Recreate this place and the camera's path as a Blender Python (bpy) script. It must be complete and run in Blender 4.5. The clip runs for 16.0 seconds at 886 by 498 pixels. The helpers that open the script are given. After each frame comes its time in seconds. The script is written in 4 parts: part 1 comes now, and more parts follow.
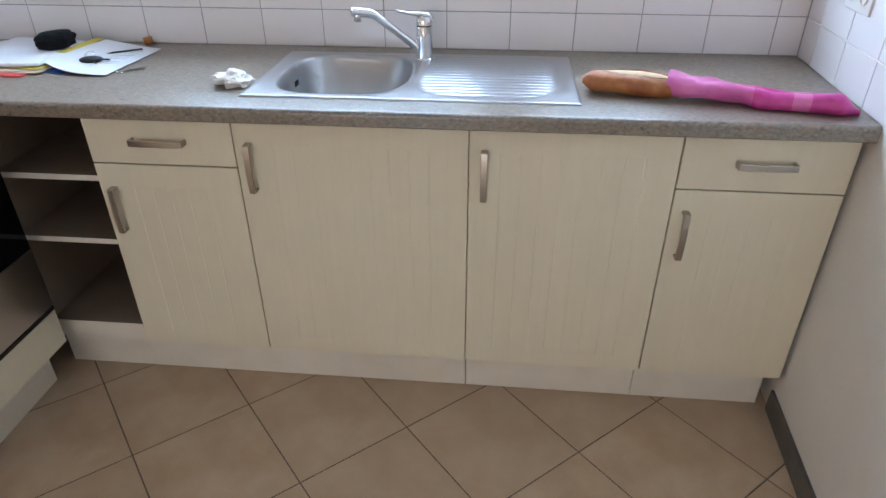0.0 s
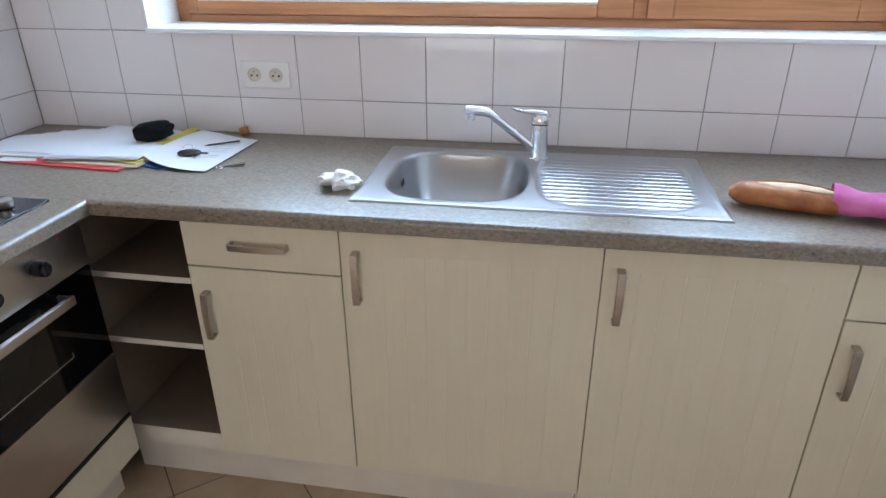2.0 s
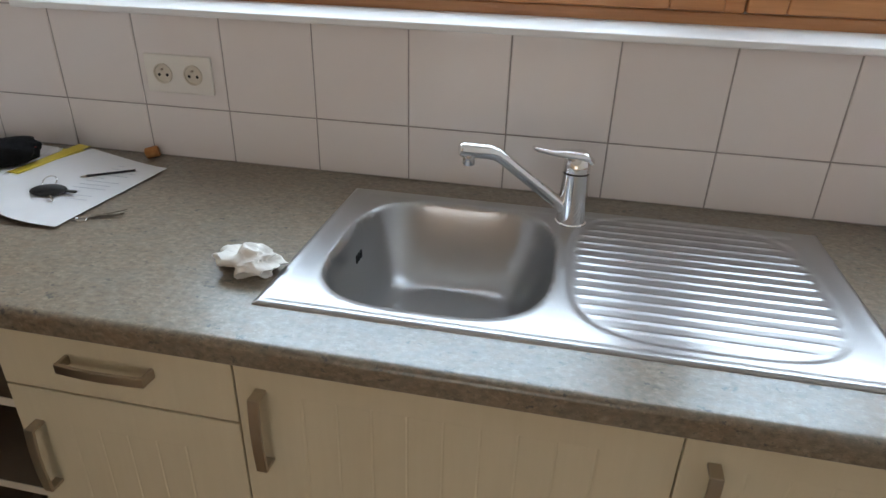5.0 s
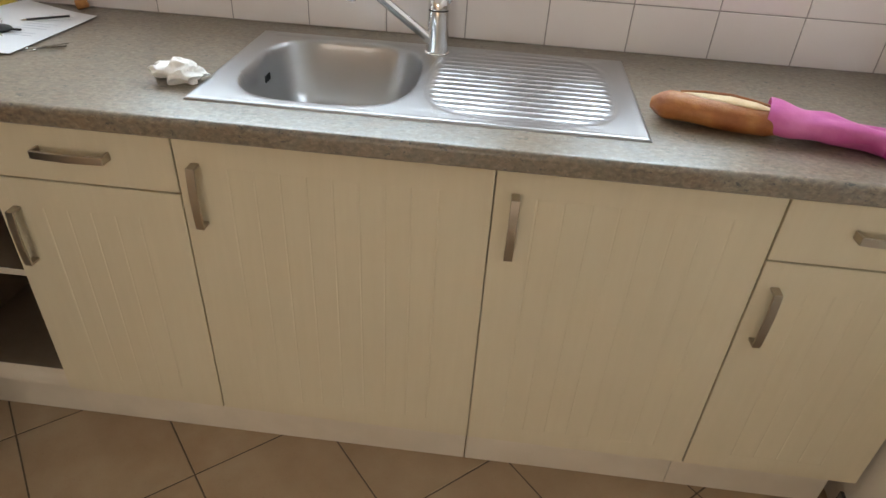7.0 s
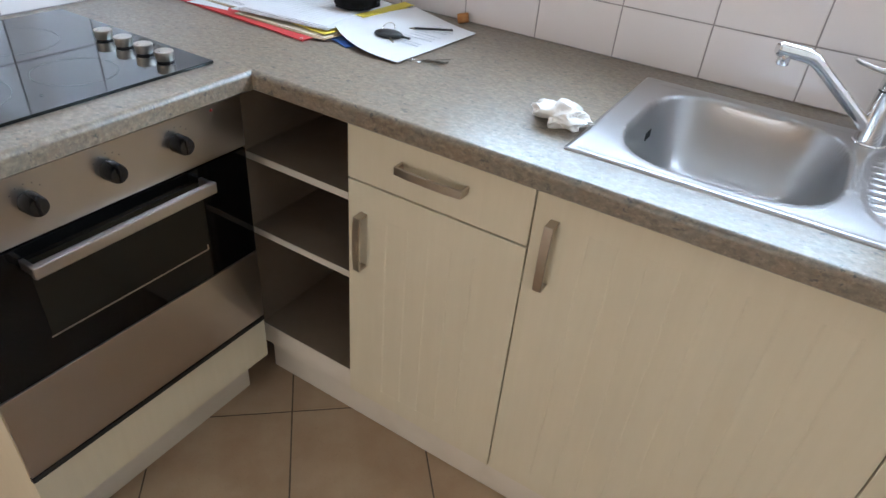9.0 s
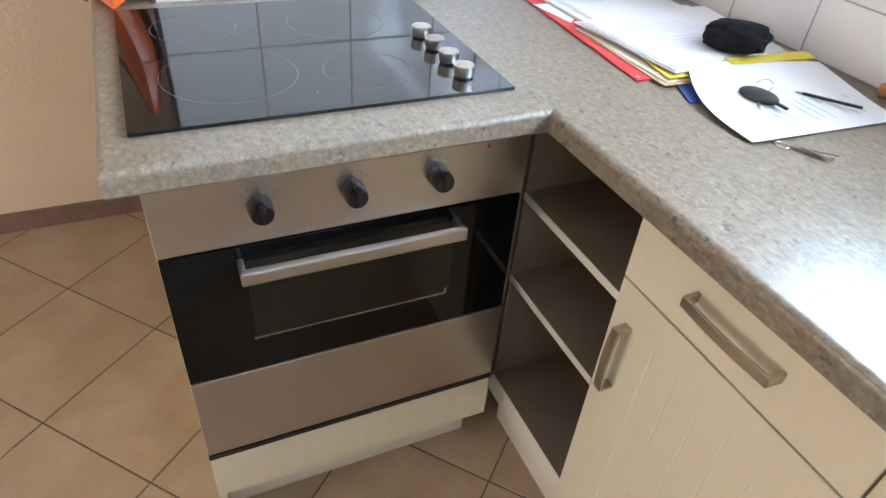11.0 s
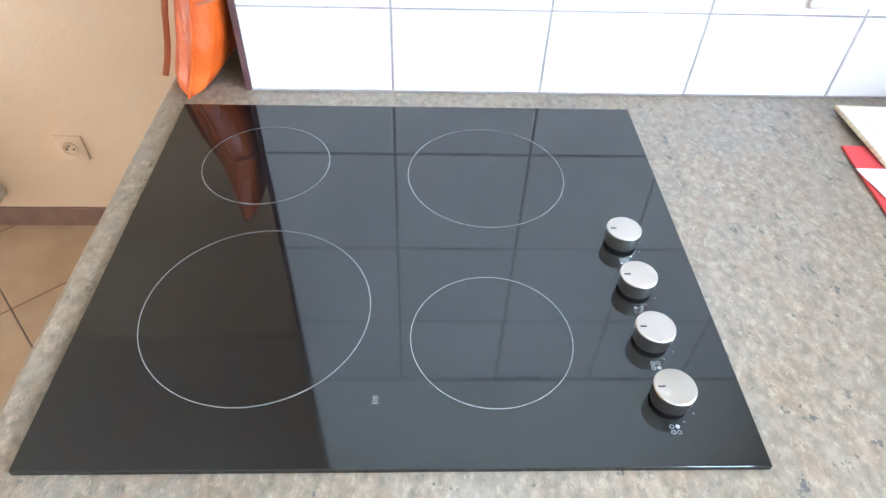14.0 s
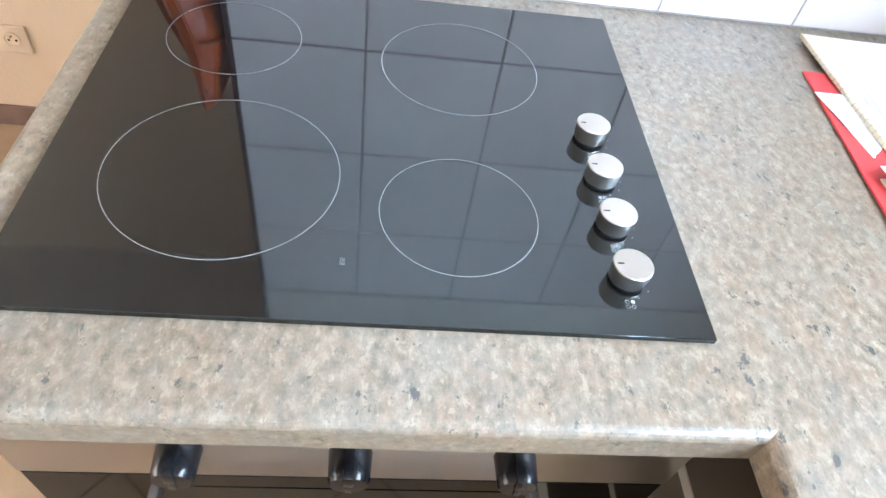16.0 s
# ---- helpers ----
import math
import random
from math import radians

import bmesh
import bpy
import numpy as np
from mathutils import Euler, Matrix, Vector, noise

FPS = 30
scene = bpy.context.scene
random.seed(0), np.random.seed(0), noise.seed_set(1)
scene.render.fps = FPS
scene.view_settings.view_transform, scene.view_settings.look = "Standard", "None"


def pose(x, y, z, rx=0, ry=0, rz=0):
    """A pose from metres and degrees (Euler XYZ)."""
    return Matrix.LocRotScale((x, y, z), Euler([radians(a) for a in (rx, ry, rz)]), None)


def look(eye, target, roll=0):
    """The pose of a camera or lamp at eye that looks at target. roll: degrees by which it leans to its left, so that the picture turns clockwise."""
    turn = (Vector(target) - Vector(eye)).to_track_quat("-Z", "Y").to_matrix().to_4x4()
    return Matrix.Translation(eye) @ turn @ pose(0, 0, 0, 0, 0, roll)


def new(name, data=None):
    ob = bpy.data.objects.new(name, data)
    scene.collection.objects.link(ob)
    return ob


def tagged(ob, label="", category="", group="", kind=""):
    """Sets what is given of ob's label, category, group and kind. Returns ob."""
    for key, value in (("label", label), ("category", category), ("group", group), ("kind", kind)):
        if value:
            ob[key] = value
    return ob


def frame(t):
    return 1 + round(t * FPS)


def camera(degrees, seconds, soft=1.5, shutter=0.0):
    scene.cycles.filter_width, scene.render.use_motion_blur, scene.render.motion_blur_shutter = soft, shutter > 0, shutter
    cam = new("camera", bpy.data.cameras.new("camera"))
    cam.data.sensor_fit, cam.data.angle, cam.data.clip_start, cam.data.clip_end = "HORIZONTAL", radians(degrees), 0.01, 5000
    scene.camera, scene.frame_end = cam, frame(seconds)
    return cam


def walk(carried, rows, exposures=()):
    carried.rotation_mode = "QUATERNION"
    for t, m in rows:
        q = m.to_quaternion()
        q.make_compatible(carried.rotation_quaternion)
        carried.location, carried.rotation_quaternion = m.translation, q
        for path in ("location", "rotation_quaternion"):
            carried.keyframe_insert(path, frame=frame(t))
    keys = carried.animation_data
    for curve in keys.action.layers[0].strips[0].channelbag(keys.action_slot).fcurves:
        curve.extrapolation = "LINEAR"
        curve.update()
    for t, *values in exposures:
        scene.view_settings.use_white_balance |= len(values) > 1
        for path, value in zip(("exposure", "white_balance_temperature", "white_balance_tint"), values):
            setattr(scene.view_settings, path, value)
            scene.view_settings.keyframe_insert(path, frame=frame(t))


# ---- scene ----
cam = camera(69.5, 16.0)
EXPOSURE = [
    (0.0, -0.38, 5300, 10), (1.5, -0.42, 5350, 10), (3.0, -0.53, 5200, 10), (3.2, -0.53, 5200, 10), (5.3, -1.22, 6400, 10), (5.5, -1.22, 6450, 10), (6.2, -1.1, 6800, 10),
    (7.0, -0.68, 6600, 10), (8.0, -0.65, 6000, 10), (8.5, -0.58, 5700, 10), (9.0, -0.35, 5700, 10), (9.7, -0.25, 5700, 10), (11.8, 0.65, 5800, 10), (12.5, 0.85, 5700, 10), (13.5, 0.8, 5700, 10), (14.0, 0.76, 5700, 10), (14.5, 1.12, 5850, 10), (15.0, 1.38, 5850, 10), (15.5, 1.40, 5750, 10), (16.0, 0.94, 5650, 10),
]
PATH = [
    (0, (1.952, -2.123, 1.465), (1.785, -0.416, 0.436), -0.2),
    (0.5, (1.906, -2.174, 1.493), (1.707, -0.414, 0.565), -1.4),
    (1, (1.791, -2.175, 1.5), (1.569, -0.401, 0.602), -1.0),
    (1.5, (1.729, -2.1, 1.487), (1.505, -0.322, 0.598), -0.8),
    (2, (1.729, -1.929, 1.506), (1.427, -0.148, 0.647), -0.3),
    (2.5, (1.712, -1.791, 1.486), (1.372, -0.012, 0.638), -0.5),
    (3, (1.664, -1.606, 1.491), (1.388, 0.175, 0.624), -2.6),
    (3.2, (1.644, -1.544, 1.49), (1.471, 0.254, 0.631), -3.6),
    (5.3, (1.687, -1.255, 1.438), (1.326, 0.477, 0.505), 1.7),
    (5.5, (1.672, -1.312, 1.432), (1.294, 0.402, 0.474), 0.1),
    (6, (1.664, -1.462, 1.423), (1.415, 0.222, 0.373), -1.6),
    (6.5, (1.753, -1.561, 1.426), (1.569, 0.103, 0.332), 0.3),
    (7, (1.856, -1.656, 1.429), (1.739, -0.01, 0.3), 3.7),
    (7.5, (1.89, -1.68, 1.441), (1.744, -0.071, 0.262), 4.0),
    (8, (1.884, -1.673, 1.413), (1.412, -0.101, 0.27), 3.7),
    (8.5, (1.748, -1.593, 1.397), (1.077, -0.092, 0.257), 5.3),
    (9, (1.583, -1.504, 1.406), (0.78, -0.066, 0.272), 5.3),
    (9.5, (1.496, -1.474, 1.397), (0.537, -0.155, 0.24), 6.4),
    (9.7, (1.484, -1.464, 1.395), (0.464, -0.202, 0.226), 6.4),
    (11.8, (1.236, -1.068, 1.377), (-0.251, -0.581, 0.131), 5.2),
    (12, (1.179, -1.066, 1.385), (-0.303, -0.582, 0.132), 5.8),
    (12.5, (1.074, -1.032, 1.405), (-0.44, -0.7, 0.14), 4.9),
    (13, (0.94, -0.969, 1.422), (-0.583, -0.799, 0.137), 6.8),
    (13.5, (0.854, -0.932, 1.423), (-0.641, -0.884, 0.096), 4.7),
    (14, (0.775, -0.937, 1.422), (-0.636, -0.866, 0.006), 2.3),
    (14.5, (0.714, -0.974, 1.41), (-0.639, -0.814, -0.054), 4.1),
    (15, (0.71, -0.985, 1.402), (-0.573, -0.801, -0.121), 5.1),
    (15.5, (0.742, -0.977, 1.404), (-0.524, -0.775, -0.132), 6.0),
    (16, (0.828, -0.951, 1.376), (-0.466, -0.726, -0.132), 11.0),
]
walk(cam, [(t, look(eye, target, roll)) for t, eye, target, roll in PATH], EXPOSURE)

# ---- world, sun, large lights ----
world = bpy.data.worlds.new("world")
scene.world = world
world.use_nodes = True
sky = world.node_tree.nodes.new("ShaderNodeTexSky")
sky.sky_type = "NISHITA"
sky.sun_disc = False
sky.sun_elevation, sky.sun_rotation = radians(52), radians(176)
world.node_tree.links.new(sky.outputs[0], world.node_tree.nodes["Background"].inputs[0])
world.node_tree.nodes["Background"].inputs[1].default_value = 0.15

sun = new("sun", bpy.data.lights.new("sun", "SUN"))
sun.data.energy, sun.data.angle, sun.data.color = 4.0, radians(0.5), (1.0, 0.93, 0.82)
sun.matrix_world = look((0.2, -6.0, 8.0), (0.0, 0.0, 0.3))


def area(name, eye, target, w, h, watts, color):
    lamp = new(name, bpy.data.lights.new(name, "AREA"))
    lamp.data.shape, lamp.data.size, lamp.data.size_y, lamp.data.energy = "RECTANGLE", w, h, watts
    lamp.data.color = color
    lamp.matrix_world = look(eye, target)
    return lamp


area("skylight_window", (1.6, 0.33, 1.76), (1.5, -1, 1.25), 2.1, 0.84, 92, (0.74, 0.88, 1.0))
area("skylight_terrace", (0.9, -6.96, 1.2), (0.9, 0, 1.0), 2.2, 2.0, 74, (1.0, 0.89, 0.76))

# ---- materials ----


class Mat:
    """A small node builder round one Principled shader."""

    def __init__(self, name, color=(0.5, 0.5, 0.5), rough=0.5, metal=0.0, spec=0.5):
        self.m = bpy.data.materials.new(name)
        self.m.use_nodes = True
        self.nt = self.m.node_tree
        self.b = self.nt.nodes["Principled BSDF"]
        self.b.inputs["Base Color"].default_value = (*color, 1)
        self.b.inputs["Roughness"].default_value = rough
        self.b.inputs["Metallic"].default_value = metal
        self.b.inputs["Specular IOR Level"].default_value = spec
        self.co = self.nt.nodes.new("ShaderNodeTexCoord").outputs["Object"]

    def link(self, a, b):
        self.nt.links.new(a, b)

    def noise(self, scale, detail=4.0, stretch=None, rough=0.55, co=None):
        n = self.nt.nodes.new("ShaderNodeTexNoise")
        n.inputs["Scale"].default_value, n.inputs["Detail"].default_value = scale, detail
        n.inputs["Roughness"].default_value = rough
        src = co or self.co
        if stretch:
            mp = self.nt.nodes.new("ShaderNodeMapping")
            mp.inputs["Scale"].default_value = stretch
            self.link(src, mp.inputs[0])
            src = mp.outputs[0]
        self.link(src, n.inputs["Vector"])
        return n.outputs["Fac"]

    def ramp(self, fac, stops):
        r = self.nt.nodes.new("ShaderNodeValToRGB")
        e = r.color_ramp.elements
        while len(e) < len(stops):
            e.new(0.5)
        for el, (p, c) in zip(e, stops):
            el.position, el.color = p, (*c, 1) if len(c) == 3 else c
        self.link(fac, r.inputs[0])
        return r.outputs[0]

    def mix(self, fac, a, b, kind="MIX"):
        n = self.nt.nodes.new("ShaderNodeMix")
        n.data_type, n.blend_type = "RGBA", kind
        for sock, v in ((n.inputs[0], fac), (n.inputs[6], a), (n.inputs[7], b)):
            if isinstance(v, (int, float)):
                sock.default_value = v
            elif isinstance(v, tuple):
                sock.default_value = (*v, 1)
            else:
                self.link(v, sock)
        return n.outputs[2]

    def math(self, op, a, b=0.0):
        n = self.nt.nodes.new("ShaderNodeMath")
        n.operation = op
        for sock, v in ((n.inputs[0], a), (n.inputs[1], b)):
            if isinstance(v, (int, float)):
                sock.default_value = v
            else:
                self.link(v, sock)
        return n.outputs[0]

    def rand(self):
        return self.nt.nodes.new("ShaderNodeObjectInfo").outputs["Random"]

    def color(self, c):
        self.link(c, self.b.inputs["Base Color"])
        return self

    def rough(self, fac, lo, hi):
        n = self.nt.nodes.new("ShaderNodeMapRange")
        n.inputs["To Min"].default_value, n.inputs["To Max"].default_value = lo, hi
        self.link(fac, n.inputs[0])
        self.link(n.outputs[0], self.b.inputs["Roughness"])
        return self

    def bump(self, fac, dist, strength=1.0):
        n = self.nt.nodes.new("ShaderNodeBump")
        n.inputs["Distance"].default_value, n.inputs["Strength"].default_value = dist, strength
        self.link(fac, n.inputs["Height"])
        prev = self.b.inputs["Normal"]
        if prev.is_linked:
            self.link(prev.links[0].from_socket, n.inputs["Normal"])
        self.link(n.outputs[0], prev)
        return self


def mottled(name, a, b, scale, rough, lo=0.35, hi=0.65, metal=0.0, bump=0.0, bscale=60, stretch=None):
    m = Mat(name, a, rough, metal)
    m.color(m.ramp(m.noise(scale, stretch=stretch), [(lo, a), (hi, b)]))
    m.rough(m.noise(scale * 3), rough * 0.85, min(1.0, rough * 1.15))
    if bump:
        m.bump(m.noise(bscale, stretch=stretch), bump)
    return m


# white glazed wall tile with a faint pink cast and wavy glaze
t = Mat("glazed_tile", (0.74, 0.71, 0.70), 0.07)
tone = t.ramp(t.rand(), [(0.0, (0.73, 0.675, 0.655)), (1.0, (0.785, 0.735, 0.715))])
t.color(t.mix(t.noise(4), tone, (0.76, 0.71, 0.69)))
t.rough(t.noise(9), 0.03, 0.08)
t.bump(t.noise(7, 1.0), 0.004, 0.22)
M_TILE = t.m
M_GROUT = mottled("wall_grout", (0.30, 0.27, 0.26), (0.40, 0.37, 0.35), 40, 0.9, bump=0.0005, bscale=300).m
M_JOINT = mottled("floor_grout", (0.10, 0.075, 0.055), (0.16, 0.12, 0.09), 25, 0.9, bump=0.0005, bscale=300).m
M_PLASTER = mottled("white_plaster", (0.72, 0.68, 0.62), (0.78, 0.74, 0.68), 3, 0.75, bump=0.0012, bscale=90).m
M_CREAM = mottled("peach_plaster", (0.78, 0.60, 0.42), (0.82, 0.65, 0.47), 2.5, 0.7, bump=0.0012, bscale=90).m
M_SILL = mottled("white_painted_sill", (0.78, 0.78, 0.78), (0.83, 0.83, 0.83), 6, 0.35, bump=0.0003).m

# terracotta-beige floor tile
f = Mat("floor_tile", (0.45, 0.32, 0.2), 0.25)
c1 = f.ramp(f.noise(5, 5), [(0.3, (0.385, 0.257, 0.155)), (0.7, (0.51, 0.388, 0.260))])
c2 = f.mix(f.math("MULTIPLY", f.rand(), 0.4), c1, (0.40, 0.30, 0.20))
sp = f.ramp(f.noise(180, 2), [(0.62, (0, 0, 0)), (0.75, (1, 1, 1))])
f.color(f.mix(f.math("MULTIPLY", sp, 0.35), c2, (0.24, 0.16, 0.10)))
f.rough(f.noise(14), 0.22, 0.42)
f.bump(f.noise(35, 5), 0.0008)
M_FLOOR = f.m

# granite-effect laminate
g = Mat("granite_laminate", (0.2, 0.17, 0.14), 0.3, 0.0, 0.95)
g.b.inputs["Specular Tint"].default_value = (0.78, 0.92, 1.0, 1)
long_ = (0.72, 1.0, 1.0)
c = g.ramp(g.noise(118, 6, long_, 0.68), [(0.34, (0.118, 0.092, 0.070)), (0.44, (0.176, 0.142, 0.108)), (0.54, (0.222, 0.186, 0.146)), (0.66, (0.300, 0.262, 0.212))])
tan = g.ramp(g.noise(54, 5, long_, 0.65), [(0.50, (0, 0, 0)), (0.60, (1, 1, 1))])
c = g.mix(g.math("MULTIPLY", tan, 0.36), c, (0.240, 0.168, 0.118))
cool = g.ramp(g.noise(24, 7, long_, 0.72), [(0.47, (0, 0, 0)), (0.60, (1, 1, 1))])
c = g.mix(g.math("MULTIPLY", cool, 0.34), c, (0.178, 0.180, 0.170))
pale = g.ramp(g.noise(140, 5, long_, 0.66), [(0.57, (0, 0, 0)), (0.65, (1, 1, 1))])
c = g.mix(g.math("MULTIPLY", pale, 0.50), c, (0.370, 0.332, 0.272))
grey = g.ramp(g.noise(125, 5, long_, 0.7), [(0.59, (0, 0, 0)), (0.65, (1, 1, 1))])
c = g.mix(g.math("MULTIPLY", grey, 0.60), c, (0.092, 0.084, 0.078))
chip = g.ramp(g.noise(66, 5, (0.75, 1.0, 1.0), 0.68), [(0.625, (0, 0, 0)), (0.66, (1, 1, 1))])
c = g.mix(g.math("MULTIPLY", chip, 0.85), c, (0.042, 0.040, 0.044))
g.color(g.mix(1.0, c, (1.0, 0.94, 0.85), "MULTIPLY"))
g.rough(g.noise(6), 0.27, 0.33)
M_TOP = g.m

# cream wood-grain foil of the fronts
w = Mat("cream_front", (0.66, 0.58, 0.45), 0.42)
gr = w.noise(9, 6, (6.0, 6.0, 0.45), 0.7)
w.color(w.ramp(gr, [(0.30, (0.660, 0.597, 0.442)), (0.70, (0.690, 0.627, 0.472))]))
w.rough(w.noise(20), 0.36, 0.5)
w.bump(w.noise(60, 6, (7.0, 7.0, 0.25), 0.7), 0.0001, 0.4)
M_FRONT = w.m
M_CARCASS = mottled("cream_board", (0.62, 0.55, 0.44), (0.68, 0.61, 0.50), 8, 0.5, bump=0.0002).m
# taupe lowered in colour to carry the shade inside the open unit
M_INSIDE_SHADED = mottled("shaded_shelf_board", (0.205, 0.156, 0.110), (0.245, 0.190, 0.138), 8, 0.38, bump=0.0002).m
M_PLINTH = mottled("plinth_board", (0.66, 0.60, 0.50), (0.72, 0.66, 0.56), 7, 0.4, bump=0.0002).m


def brushed(name, color, rough, stretch, amount=0.0004):
    m = Mat(name, color, rough, 1.0)
    m.color(m.ramp(m.noise(5, 4), [(0.3, tuple(x * 0.92 for x in color)), (0.7, color)]))
    m.rough(m.noise(11, 4), rough * 0.92, rough * 1.1)
    m.bump(m.noise(200, 2, stretch), amount, 0.4)
    return m.m


M_STEEL = brushed("brushed_steel", (0.51, 0.48, 0.455), 0.30, (0.02, 0.02, 2.0), 0.000006)
M_SINK = Mat("satin_sink_steel", (0.44, 0.448, 0.458), 0.29, 1.0).m
M_NICKEL = brushed("brushed_nickel", (0.50, 0.45, 0.38), 0.30, (5.0, 5.0, 5.0), 0.0002)
M_KNOB = brushed("spun_aluminium", (0.50, 0.475, 0.43), 0.30, (4.0, 4.0, 4.0), 0.0001)
spin = M_KNOB.node_tree.nodes.new("ShaderNodeTangent")
spin.direction_type, spin.axis = "RADIAL", "Z"
M_KNOB.node_tree.nodes["Principled BSDF"].inputs["Anisotropic"].default_value = 0.75
M_KNOB.node_tree.links.new(spin.outputs[0], M_KNOB.node_tree.nodes["Principled BSDF"].inputs["Tangent"])
M_DOOR_GLASS = Mat("black_oven_glass", (0.004, 0.004, 0.004), 0.05, 0.0, 0.20).m
M_KNOB_BLACK = Mat("gloss_black_plastic", (0.006, 0.006, 0.007), 0.22, 0.0, 0.4).m
# dark plum tone standing in for the shade between bag and wall end
M_SHADE_EDGE = mottled("plum_shade", (0.085, 0.040, 0.042), (0.12, 0.055, 0.055), 20, 0.5).m
M_CHROME = Mat("chrome", (0.80, 0.80, 0.80), 0.05, 1.0).m
M_GLASS_BLACK = Mat("black_ceramic_glass", (0.007, 0.006, 0.006), 0.035, 0.0, 0.8)
M_GLASS_BLACK.b.inputs["Specular Tint"].default_value = (0.80, 0.93, 1.0, 1)
M_GLASS_BLACK.rough(M_GLASS_BLACK.noise(6), 0.025, 0.07)
M_GLASS_BLACK = M_GLASS_BLACK.m
M_OVEN_WINDOW = Mat("smoked_oven_glass", (0.012, 0.011, 0.008), 0.06, 0.0, 0.22).m
M_MARK = Mat("printed_grey_mark", (0.20, 0.205, 0.21), 0.4).m
M_BLACK = mottled("black_plastic", (0.010, 0.010, 0.011), (0.016, 0.016, 0.017), 30, 0.4).m
M_RUBBER = Mat("black_seal", (0.008, 0.008, 0.008), 0.6).m
M_RED_LAMP = Mat("red_indicator", (0.35, 0.01, 0.01), 0.3).m
M_PLASTIC = mottled("white_plastic", (0.72, 0.69, 0.64), (0.76, 0.73, 0.68), 8, 0.3).m
M_WELL = mottled("cream_plastic", (0.58, 0.52, 0.43), (0.62, 0.56, 0.47), 8, 0.35).m
M_HOLE = Mat("socket_hole", (0.01, 0.01, 0.01), 0.8).m
M_WOOD = mottled("varnished_pine", (0.38, 0.155, 0.05), (0.52, 0.24, 0.09), 12, 0.35, bump=0.0004, bscale=40, stretch=(0.25, 5.0, 5.0)).m
M_SKIRT_G = mottled("grey_skirting_tile", (0.075, 0.068, 0.062), (0.11, 0.10, 0.092), 20, 0.4, bump=0.0004).m
M_SKIRT_B = mottled("brown_skirting_tile", (0.20, 0.125, 0.095), (0.26, 0.165, 0.13), 18, 0.4, bump=0.0004).m
M_KEYS = mottled("worn_key_metal", (0.16, 0.14, 0.12), (0.30, 0.27, 0.23), 60, 0.35, metal=1.0).m
M_PAPER = mottled("white_paper", (0.74, 0.74, 0.76), (0.79, 0.79, 0.81), 6, 0.8, bump=0.0008, bscale=8).m
M_INK = Mat("grey_print", (0.60, 0.61, 0.65), 0.8).m
M_REDCARD = mottled("red_card", (0.55, 0.045, 0.05), (0.62, 0.06, 0.06), 12, 0.55).m
M_YELLOW = mottled("yellow_card", (0.70, 0.55, 0.05), (0.76, 0.62, 0.08), 12, 0.55).m
M_BUFF = mottled("buff_card", (0.66, 0.58, 0.42), (0.72, 0.65, 0.50), 12, 0.7).m
M_INK_PALE = Mat("pale_print", (0.735, 0.735, 0.76), 0.8).m
M_KRAFT = mottled("kraft_card", (0.50, 0.36, 0.22), (0.56, 0.42, 0.27), 12, 0.7).m
M_BLUE = Mat("blue_card", (0.03, 0.08, 0.28), 0.5).m
M_CASE = mottled("black_fabric", (0.006, 0.007, 0.008), (0.014, 0.014, 0.016), 60, 0.8, bump=0.0015, bscale=120).m
M_CASE.node_tree.nodes["Principled BSDF"].inputs["Specular IOR Level"].default_value = 0.12
M_TISSUE = mottled("white_tissue", (0.83, 0.81, 0.77), (0.88, 0.87, 0.84), 30, 0.9, bump=0.0008, bscale=90).m
cr = Mat("bread_crust", (0.5, 0.25, 0.08), 0.5)
cr.color(cr.ramp(cr.noise(16, 6), [(0.3, (0.20, 0.055, 0.012)), (0.5, (0.33, 0.115, 0.028)), (0.72, (0.47, 0.21, 0.06))]))
cr.bump(cr.noise(70, 5), 0.002)
M_CRUST = cr.m
M_FLOURED = mottled("floured_slash", (0.66, 0.47, 0.26), (0.76, 0.60, 0.38), 40, 0.8, bump=0.002, bscale=90).m
M_SACK = mottled("pink_paper", (0.50, 0.085, 0.29), (0.60, 0.155, 0.37), 14, 0.45, bump=0.002, bscale=30).m
M_SACK_D = mottled("deep_pink_print", (0.40, 0.016, 0.18), (0.53, 0.060, 0.28), 18, 0.45, bump=0.002, bscale=30).m
le = Mat("orange_leather", (0.6, 0.1, 0.012), 0.32)
le.color(le.ramp(le.noise(14, 5), [(0.3, (0.48, 0.075, 0.008)), (0.7, (0.62, 0.11, 0.013))]))
le.bump(le.noise(120, 4), 0.001)
le.bump(le.noise(16, 3, (1.0, 1.0, 0.6)), 0.014)
M_LEATHER = le.m
M_STRAP = mottled("tan_leather", (0.30, 0.075, 0.025), (0.36, 0.095, 0.03), 20, 0.5).m
M_CORK = mottled("cork", (0.40, 0.17, 0.05), (0.50, 0.24, 0.08), 90, 0.8, bump=0.001, bscale=200).m
M_GREY = mottled("grey_enamel", (0.36, 0.34, 0.32), (0.40, 0.38, 0.36), 10, 0.4).m
M_GRAVEL = mottled("pale_gravel", (0.46, 0.44, 0.38), (0.58, 0.56, 0.50), 9, 0.95, bump=0.01, bscale=40).m
pane = Mat("window_pane", (1, 1, 1), 0.0)
pane.b.inputs["Transmission Weight"].default_value = 1.0
M_PANE = pane.m

# ---- building tools ----
ORIGIN = {}


def thing(name, x, y, z, label, category, group="", kind=""):
    ob = new(name)
    ob.empty_display_size = 0.05
    ob.location = (x, y, z)
    ORIGIN[ob] = Vector((x, y, z))
    return tagged(ob, label, category, group, kind)


